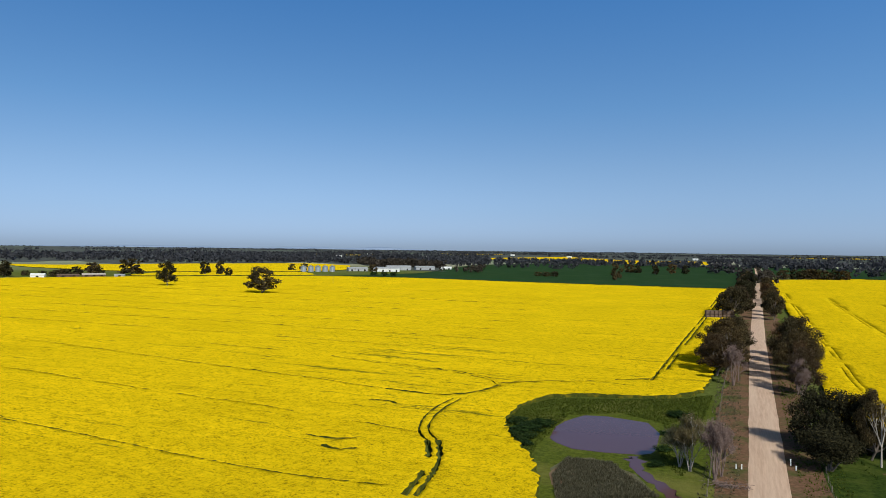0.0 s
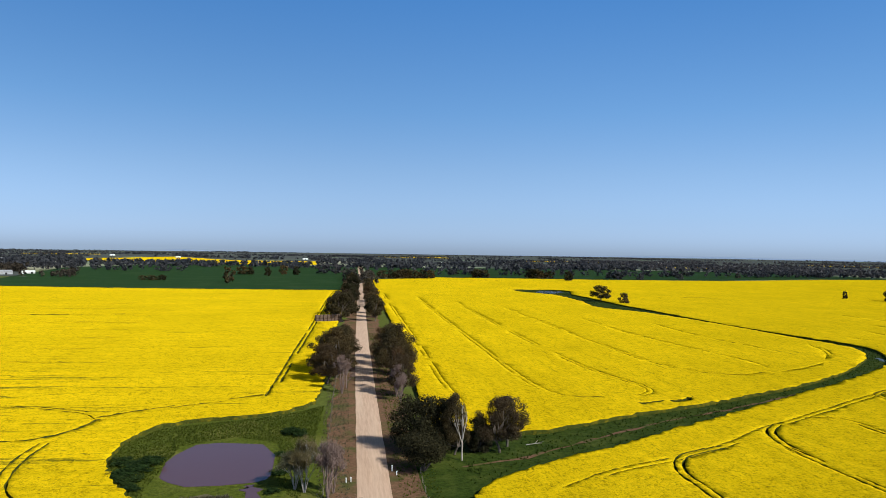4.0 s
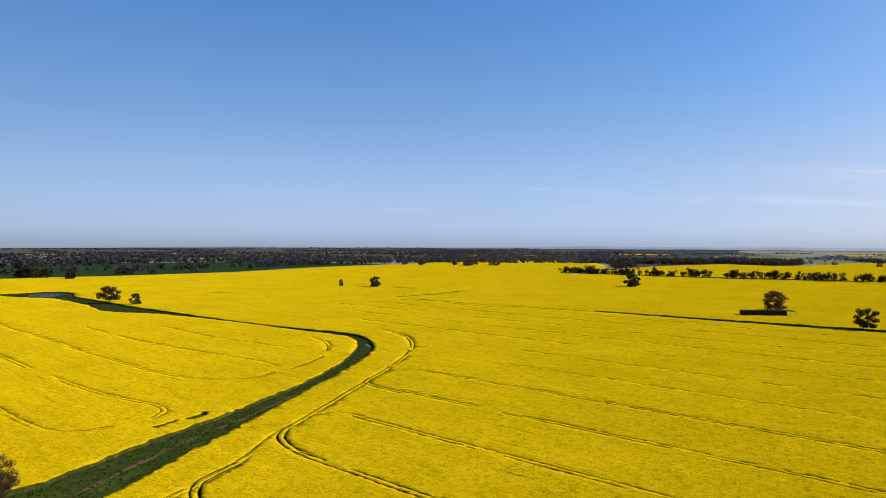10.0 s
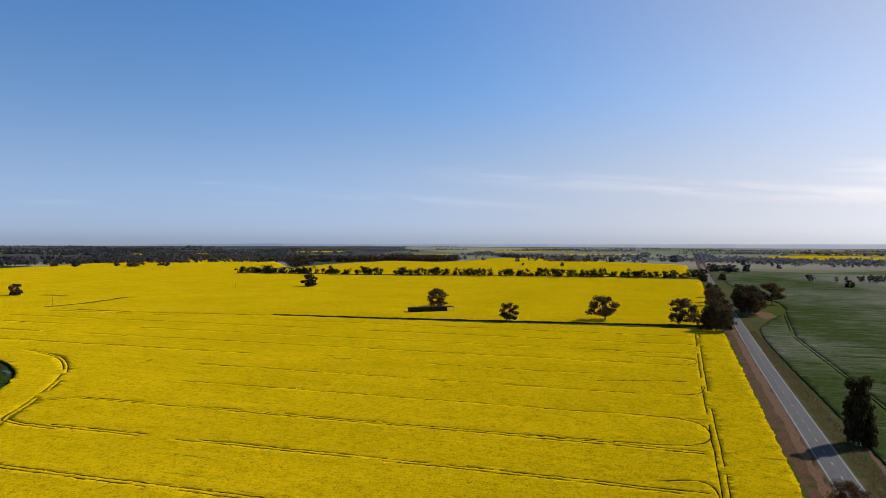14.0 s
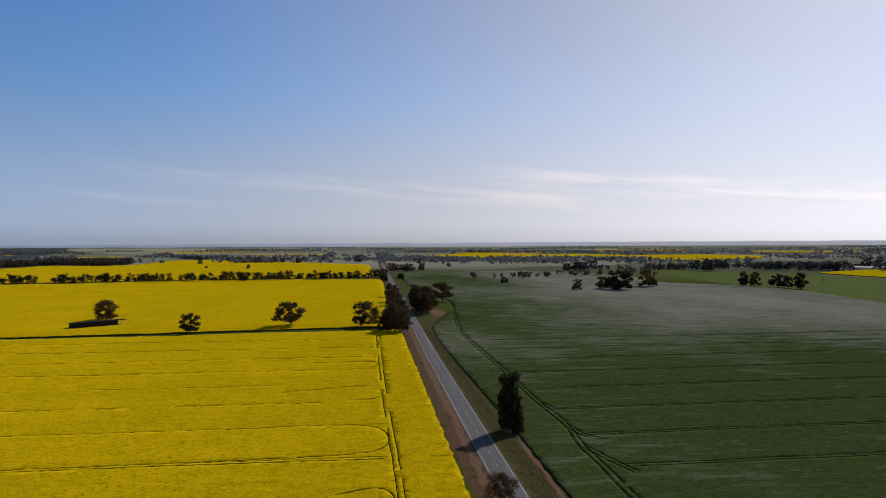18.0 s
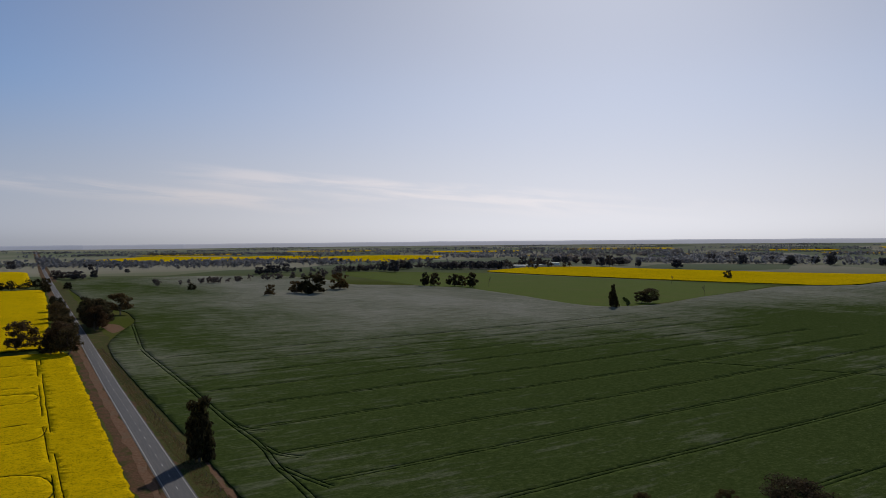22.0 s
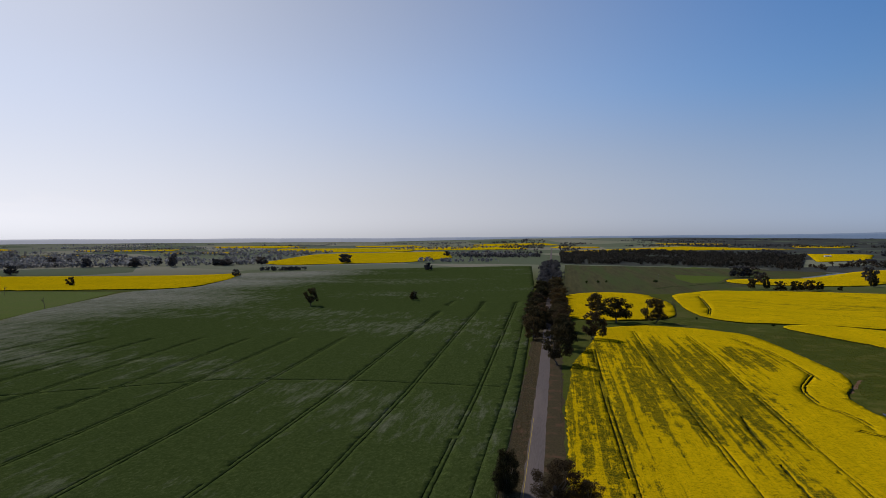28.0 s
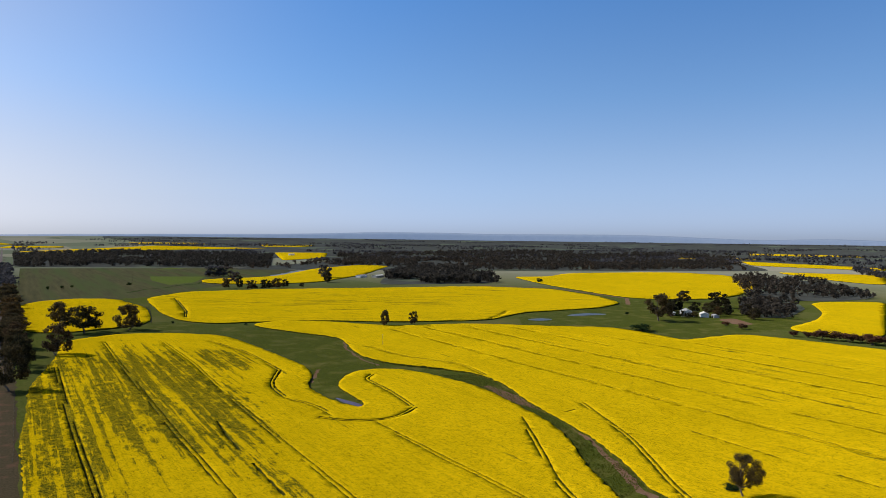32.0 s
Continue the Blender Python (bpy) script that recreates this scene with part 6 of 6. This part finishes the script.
# haze glow added to the backdrop, from blue to pale towards the sun
HAZE_BLUE, HAZE_PALE = np.array((0.42, 0.60, 0.95)) * 0.36, np.array((0.80, 0.80, 0.90)) * 0.60
RIMS = [skyline_material("haze_glow_hills" if k == 0 else "haze_glow_plain", (0.12, 0.145, 0.20), (0.17, 0.19, 0.24), tuple(HAZE_BLUE + (HAZE_PALE - HAZE_BLUE) * k / 7), 1.0) for k in range(8)]
hv, hf = [], []
azs = np.arange(-62, 262, 0.4)
for i, az in enumerate(azs):
    a = radians(az)
    lift = 1.5 + 0.5 * math.sin(az * 0.37) + 0.3 * math.sin(az * 1.1 + 1)
    lift += 4900 * math.tan(radians(float(np.interp(az, SKY_AZ, SKY_UP) - np.interp(az, SKY_AZ, LAND_UP))))
    for c, w, hgt in ((-33, 3.2, 11), (-27.5, 2.2, 15), (-12, 1.8, 9), (-44, 6, 9), (27, 8, 10), (58, 5, 5), (228, 8, 18), (240, 5, 24), (250, 6, 20), (207, 6, 9)):
        lift += hgt * math.exp(-((az - c) / w) ** 2)
    x0, y0, x1, y1 = 4890 * math.sin(a), 4890 * math.cos(a), 4945 * math.sin(a), 4945 * math.cos(a)
    b0, b1 = float(land(x0, y0)), float(land(x1, y1))
    hv += [(x0, y0, b0 - 3), (0.5 * (x0 + x1), 0.5 * (y0 + y1), b0 + 0.7 * lift), (x1, y1, b1 + lift), (x1, y1, b1 - 5)]
    if i:
        n = 4 * i
        hf += [(n - 4 + q, n + q, n + q + 1, n - 3 + q) for q in range(3)]
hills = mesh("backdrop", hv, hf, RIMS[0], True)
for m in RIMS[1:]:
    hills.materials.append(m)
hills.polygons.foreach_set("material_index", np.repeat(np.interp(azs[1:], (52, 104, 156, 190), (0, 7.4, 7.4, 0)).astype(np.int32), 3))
tagged(put("backdrop", hills), "low hills and plain rim along the horizon, with haze painted as glow", "hills", kind="structure")

# ---- buildings ----
def shed(name, x, y, length, width, wall, rise, turn, wall_mat, roof_mat, label, doors=1, category="shed"):
    root = new(name)
    root.location, root.rotation_euler = (x, y, float(land(x, y))), (0, 0, radians(turn))
    lx, wy = length / 2, width / 2
    bm = bmesh.new()
    v = [bm.verts.new(q) for q in ((-lx, -wy, -0.3), (lx, -wy, -0.3), (lx, wy, -0.3), (-lx, wy, -0.3), (-lx, -wy, wall), (lx, -wy, wall), (lx, wy, wall), (-lx, wy, wall), (-lx, 0, wall + rise), (lx, 0, wall + rise))]
    for f in ((0, 1, 5, 4), (2, 3, 7, 6), (1, 2, 6, 9, 5), (3, 0, 4, 8, 7)):
        bm.faces.new([v[i] for i in f])
    part("wall", bm, wall_mat, root)
    for s in (-1, 1):
        bm = bmesh.new()
        q = [(-lx - 0.4, s * (wy + 0.4), wall - 0.12), (lx + 0.4, s * (wy + 0.4), wall - 0.12), (lx + 0.4, 0, wall + rise + 0.06), (-lx - 0.4, 0, wall + rise + 0.06)]
        top = [bm.verts.new((a, b, c + 0.12)) for a, b, c in q]
        low = [bm.verts.new((a, b, c)) for a, b, c in q]
        bm.faces.new(top)
        bm.faces.new(low[::-1])
        for i in range(4):
            bm.faces.new((top[i], low[i], low[(i + 1) % 4], top[(i + 1) % 4]))
        bmesh.ops.recalc_face_normals(bm, faces=bm.faces)
        part("roof_sheet", bm, roof_mat, root)
    for i in range(doors):
        c = -lx + (i + 0.5) * length / doors
        # flat dark panel on the wall imitates the shade inside a doorway
        part("doorway_panel", box(bmesh.new(), c - 1.4, -wy - 0.08, -0.1, c + 1.4, -wy - 0.004, min(wall - 0.4, 3.2), 0.03), DARK_IRON, root, "dark panel painted as the shade in an open doorway")
    return tagged(root, label, category)


def silo(x, y, radius, wall, cone):
    root = new("grain_silo")
    root.location = (x, y, float(land(x, y)))
    n, v, f = 28, [], []
    rings_up = 13
    for k in range(rings_up):
        r = radius * (1.0 if k % 2 else 1.012)
        v += [(r * math.cos(2 * math.pi * i / n), r * math.sin(2 * math.pi * i / n), wall * k / (rings_up - 1)) for i in range(n)]
    for k in range(rings_up - 1):
        f += [(k * n + i, k * n + (i + 1) % n, (k + 1) * n + (i + 1) % n, (k + 1) * n + i) for i in range(n)]
    put("wall", mesh("wall", v, f, STEEL), root)
    v = [((radius + 0.15) * math.cos(2 * math.pi * i / n), (radius + 0.15) * math.sin(2 * math.pi * i / n), wall + 0.02) for i in range(n)] + [(0.5 * math.cos(2 * math.pi * i / n), 0.5 * math.sin(2 * math.pi * i / n), wall + cone) for i in range(n)]
    put("roof", mesh("roof", v, [(i, (i + 1) % n, n + (i + 1) % n, n + i) for i in range(n)], STEEL), root)
    bm = bmesh.new()
    bmesh.ops.create_cone(bm, cap_ends=True, segments=14, radius1=0.6, radius2=0.3, depth=0.7, matrix=Matrix.Translation((0, 0, wall + cone + 0.2)))
    part("cap", bm, GREY_IRON, root)
    return tagged(root, "round galvanised steel grain silo with conical roof", "silo", "grain silos at the farm")


for i in range(5):
    silo(-660 + 8.6 * i, 985 + 8.3 * i, 4.6, 8.2, 2.4)
shed("machinery_shed", -606, 1068, 34, 14, 5, 2, 45, GREY_IRON, GREY_IRON, "pale farm shed with a grey iron roof", 3)
shed("machinery_shed", -560, 1085, 46, 16, 5.5, 2.2, 35, WHITE, GREY_IRON, "long pale farm shed with a grey iron roof", 4)
shed("hay_barn", -575, 1165, 44, 18, 6, 2.4, 38, GREY_IRON, GREY_IRON, "wide pale barn behind the silos", 3)
shed("machinery_shed", -545, 1215, 36, 16, 5, 2.2, 35, GREY_IRON, GREY_IRON, "grey farm shed among trees", 2)
shed("farm_house", -520, 1260, 20, 12, 3.4, 2.2, 30, WHITE, WHITE, "white farm house among trees", 2, "house")
shed("farm_shed", -770, 592, 15, 10, 4, 1.8, 40, WHITE, WHITE, "small white shed at the canola's edge", 1)
shed("farm_shed", -757, 622, 24, 9, 3.2, 1.2, 57, HAY, HAY, "long low brown shed by a hedge", 2)
shed("farm_shed", -742, 646, 26, 9, 3.6, 1.4, 57, HAY, PALE_BARK, "long low pinkish grey shed by a hedge", 3)
shed("farm_shed", -722, 668, 12, 7, 3, 1.0, 40, GREY_IRON, GREY_IRON, "grey farm shed under a gum tree", 1)
shed("farm_house", -664, -563, 24, 13, 4.4, 3.2, 45, WHITE, GREY_IRON, "white homestead with a grey iron roof among trees", 2, "house")
shed("farm_shed", -676, -533, 8, 6, 2.8, 1.2, 60, GREY_IRON, GREY_IRON, "small grey shed behind the homestead", 1)
shed("farm_house", -672, -545, 14, 9, 3.6, 2.0, 45, WHITE, WHITE, "white annexe beside the homestead", 1, "house")
shed("farm_shed", -650, -572, 10, 7, 3.0, 1.2, 30, GREY_IRON, WHITE, "low open shed with a pale roof by the homestead", 1)
shed("farm_shed", -622, -1372, 24, 12, 4, 1.5, 30, WHITE, GREY_IRON, "pale shed by the pines", 2)
shed("farm_shed", -655, -1360, 30, 13, 4, 1.5, 30, GREY_IRON, WHITE, "open shed with a pale roof by the pines", 3)
for x, y, ln in ((1398, -1055, 36), (1393, -1090, 30), (1389, -1122, 34), (1472, -1225, 30)):
    shed("machinery_shed", x, y, ln, 16, 5, 2, 35, WHITE, WHITE, "distant white farm shed among trees", 3)

for az, r in ((-31, 2600), (-28.5, 3100), (-24, 2500), (-17, 3300), (-12.5, 3000), (-3, 2900), (8, 2500), (12, 3000), (16.5, 2700), (25, 3200), (33, 2600), (199, 2700), (221, 3000), (226, 2800)):
    shed("farm_shed", r * math.sin(radians(az)), r * math.cos(radians(az)), 20, 10, 5, 2.0, 20 - az, WHITE, WHITE, "far white shed roof among woods", 1)

# the long dark shed under a gum tree in the eastern canola
dark_shed = new("hay_shed")
dark_shed.location, dark_shed.rotation_euler = (590, 212, 0), (0, 0, radians(-52))
bm = bmesh.new()
for s in ((-20, -4, 0, 14, -3.8, 4.6), (-20, 3.8, 0, 14, 4, 4.6), (-20, -3.8, 0, -19.8, 3.8, 4.6), (13.8, -3.8, 0, 14, 3.8, 4.6)):
    box(bm, *s)
part("wall", bm, DARK_IRON, dark_shed)
part("roof_sheet", box(bmesh.new(), -20.6, -4.6, 4.6, 20.6, 4.6, 4.9, 0.04), DARK_IRON, dark_shed)
for px_, py_ in ((20, -4), (20, 4), (17, -4)):
    part("post", box(bmesh.new(), px_ - 0.18, py_ - 0.18, -0.2, px_ + 0.18, py_ + 0.18, 4.6, 0.03), WHITE, dark_shed, "white corner post")
tagged(dark_shed, "long low dark iron shed with white end posts", "shed")

# stacked hay bales beside the gravel road
for i in range(7):
    for lvl in range(2):
        bm = box(bmesh.new(), -1.2, -1.3, 0, 1.2, 1.3, 2.7, 0.25)
        for vtx in bm.verts:
            vtx.co += Vector((noise.noise(vtx.co * 1.3 + Vector((i, lvl, 0))) * 0.16, noise.noise(vtx.co * 1.3 + Vector((0, i, lvl))) * 0.16, 0))
        me = bpy.data.meshes.new("hay_bale")
        bm.to_mesh(me)
        bm.free()
        me.materials.append(HAY)
        tagged(put("hay_bale", me, None, (-20 + 2.45 * i, 478 + 1.2 * i + 0.1 * lvl, 0.03 + 2.71 * lvl), 0.45), "large weathered brown square hay bale in a stack", "hay bale", "hay bales by the gravel road")

# ---- posts, fences and poles ----
def white_post(x, y, h):
    root = new("guide_post")
    root.location = (x, y, 0.03)
    part("post", box(bmesh.new(), -0.12, -0.12, -0.2, 0.12, 0.12, h, 0.03), WHITE, root)
    part("cap", box(bmesh.new(), -0.15, -0.15, h, 0.15, 0.15, h + 0.08, 0.02), WHITE, root)
    return tagged(root, "short white roadside post on red soil", "post", "white posts at the culvert")


for x, y, h in ((-2.6, 151.5, 0.9), (-1.6, 151.8, 0.9), (7.6, 158.5, 1.2), (8.4, 155.5, 0.8)):
    white_post(x, y, h)
POST_ME = None


def fence(line, gap, label):
    global POST_ME
    root = new("wire_fence")
    if POST_ME is None:
        bm = box(bmesh.new(), -0.09, -0.09, -0.2, 0.09, 0.09, 1.3, 0.03)
        POST_ME = bpy.data.meshes.new("post")
        bm.to_mesh(POST_ME)
        bm.free()
        POST_ME.materials.append(POST_WOOD)
    pts = []
    for a, b in zip(line[:-1], line[1:]):
        a, b = np.array(a, float), np.array(b, float)
        m = max(1, int(np.linalg.norm(b - a) / gap))
        pts += [a + (b - a) * k / m for k in range(m)]
    pts.append(np.array(line[-1], float))
    root.location = (pts[0][0], pts[0][1], 0)
    for p in pts:
        q = p - pts[0] + rng.normal(0, 0.08, 2)
        put("post", POST_ME, root, (q[0], q[1], 0), float(rng.uniform(0, 3)))
    for zz in (0.45, 0.8, 1.15):
        v, f = [], []
        for a, b in zip(pts[:-1], pts[1:]):
            tube(v, f, (*(a - pts[0]), zz), (*(b - pts[0]), zz), 0.012, 0.012, 3)
        put("wire", mesh("wire", v, f, POST_WOOD), root)
    return tagged(root, label, "fence")


fence([(-7.5, 120), (-6.5, 235), (-5, 300), (-3, 420)], 6, "post and wire fence along the gravel road")
fence([(12.5, 100), (13.5, 150), (15, 215), (17, 330)], 6, "post and wire fence along the gravel road")
fence([(150, -49.5), (330, -47.5), (540, -46.5)], 8, "post and wire fence along the wheat")
fence([(25.5, -200), (26, -400), (28, -560)], 8, "post and wire fence along the wheat")
fence([(5, -330), (4.5, -450)], 8, "post and wire fence along the canola")


def power_pole(x, y, h, turn):
    root = new("power_pole")
    root.location, root.rotation_euler = (x, y, float(land(x, y))), (0, 0, radians(turn))
    bm = bmesh.new()
    bmesh.ops.create_cone(bm, cap_ends=True, segments=8, radius1=0.17, radius2=0.11, depth=h + 0.4, matrix=Matrix.Translation((0, 0, h / 2 - 0.2)))
    part("pole", bm, POST_WOOD, root)
    part("crossarm", box(bmesh.new(), -1.1, -0.06, h - 0.6, 1.1, 0.06, h - 0.45, 0.01), POST_WOOD, root)
    for i in (-1, 1):
        bm = bmesh.new()
        bmesh.ops.create_cone(bm, cap_ends=True, segments=8, radius1=0.07, radius2=0.04, depth=0.2, matrix=Matrix.Translation((i * 0.9, 0, h - 0.35)))
        part("insulator", bm, WHITE, root)
    return tagged(root, "thin weathered wooden power pole with crossarm", "power pole", "power poles")


for x, y, h, t in ((21.3, -412, 10, 0), (-250, -520, 10, 40), (517, 566, 9, 0), (800, 560, 9, 0), (-300, -1180, 10, 20), (-180, -1400, 10, 20), (300, 820, 9, 0), (-430, 700, 9, 0)):
    power_pole(x, y, h, t)

# brush heap by the culvert
k = np.random.default_rng(91)
bv, bf = [], []
for _ in range(90):
    c = np.array((k.normal(0, 1.8), k.normal(0, 1.0), k.uniform(0, 0.9)))
    d = k.normal(0, 1, 3) * (1, 1, 0.35)
    tube(bv, bf, c - d * 0.6, c + d * 0.6, 0.05, 0.02, 4)
tagged(put("brush_heap", mesh("brush_heap", bv, bf, PINK_TWIG), None, (-4.5, 139, 0.08)), "heap of dead pinkish branches beside the road", "brush heap")
fallen = [[], []]
for a, b, r in (((0, 0, 0.3), (4.2, 0.6, 0.5), 0.13), ((2.4, 0.3, 0.4), (3.6, 1.8, 1.0), 0.07), ((1.2, 0.1, 0.4), (1.8, -1.2, 0.8), 0.06), ((3.2, 0.5, 0.5), (4.4, -0.6, 1.3), 0.05)):
    tube(fallen[0], fallen[1], a, b, r, r * 0.5, 6)
tagged(put("fallen_branch", mesh("fallen_branch", fallen[0], fallen[1], PALE_BARK), None, (43, 176, 0.06)), "bleached fallen branch in green grass", "branch")


# ---- grass tufts ----
def tufts(name, poly, count, size, mat, label, blades=7):
    k = np.random.default_rng(count)
    p = fill(poly, count, k)
    n = len(p)
    a = k.uniform(0, 6.28, (n, blades))
    s = size * k.uniform(0.6, 1.4, (n, 1))
    r = s * k.uniform(0.1, 0.5, (n, blades))
    bx, by = p[:, :1] + r * np.cos(a), p[:, 1:] + r * np.sin(a)
    w = s * 0.16
    z = land(p[:, 0], p[:, 1])[:, None] + 0.05
    tip = s * k.uniform(0.6, 1.2, (n, blades))
    v = np.stack([np.stack([bx - w * np.sin(a), by + w * np.cos(a), z + 0 * a], -1), np.stack([bx + w * np.sin(a), by - w * np.cos(a), z + 0 * a], -1), np.stack([bx + 0.5 * s * np.cos(a), by + 0.5 * s * np.sin(a), z + tip], -1)], 2).reshape(-1, 3)
    f = np.arange(len(v)).reshape(-1, 3)
    return tagged(put(name, mesh(name, v, f, mat)), label, "grass", kind="stuff")


POND_GRASS = [(-34, 118), (-42, 141), (-55, 160), (-57, 184), (-52, 200), (-29, 210), (-18, 216), (-9, 226), (-8, 140), (-20, 118)]
tufts("grass_tufts", POND_GRASS[:2] + [(-43, 150), (-43, 182), (-31, 190), (-19, 183), (-17, 152), (-12, 140)] + POND_GRASS[7:8] + POND_GRASS[6:1:-1], 7000, 0.38, TUFT, "tall green grass round the farm pond")
tufts("reeds", [(-35, 144), (-26, 145), (-22, 138), (-15, 128), (-31, 119), (-35, 132)], 3500, 0.5, DRY_TUFT, "dry pale reeds below the pond")
tufts("grass_tufts", [(14, 186)] + CREEK[1:-2], 9000, 0.5, CREEK_TUFT, "rank green grass along the creek")
tufts("grass_tufts", [(8, 120), (17, 120), (18, 420), (12, 420)], 3000, 0.32, TUFT, "roadside grass by the gravel road")
tufts("grass_tufts", [(-9, 120), (-2, 120), (0, 420), (-8, 420)], 2500, 0.32, DRY_TUFT, "dry roadside grass by the gravel road")
tufts("grass_tufts", [(150, -51), (150, -44), (540, -43.5), (540, -48)], 4500, 0.35, DRY_TUFT, "dry roadside grass by the highway")
tufts("grass_tufts", [(18.5, -220), (24, -220), (26, -600), (19, -600)], 3500, 0.35, DRY_TUFT, "dry roadside grass by the narrow road")
tufts("green_rows", [(2, -240), (-4, -470), (-24, -575), (-73, -620), (-100, -580), (-106, -500), (-84, -352), (-60, -300)], 2500, 0.4, TUFT, "low green seedling rows among patchy canola")
tufts("grass_tufts", [(-160, -640), (-168, -470), (-150, -400), (-165, -395), (-215, -440), (-218, -520), (-240, -590), (-200, -680)], 3500, 0.45, TUFT, "rank grass on the creek flat")
tufts("grass_tufts", [(-232, -400), (-222, -290), (-170, -180), (-195, -190), (-235, -310), (-254, -385)], 3500, 0.45, TUFT, "rank grass in the creek bed")
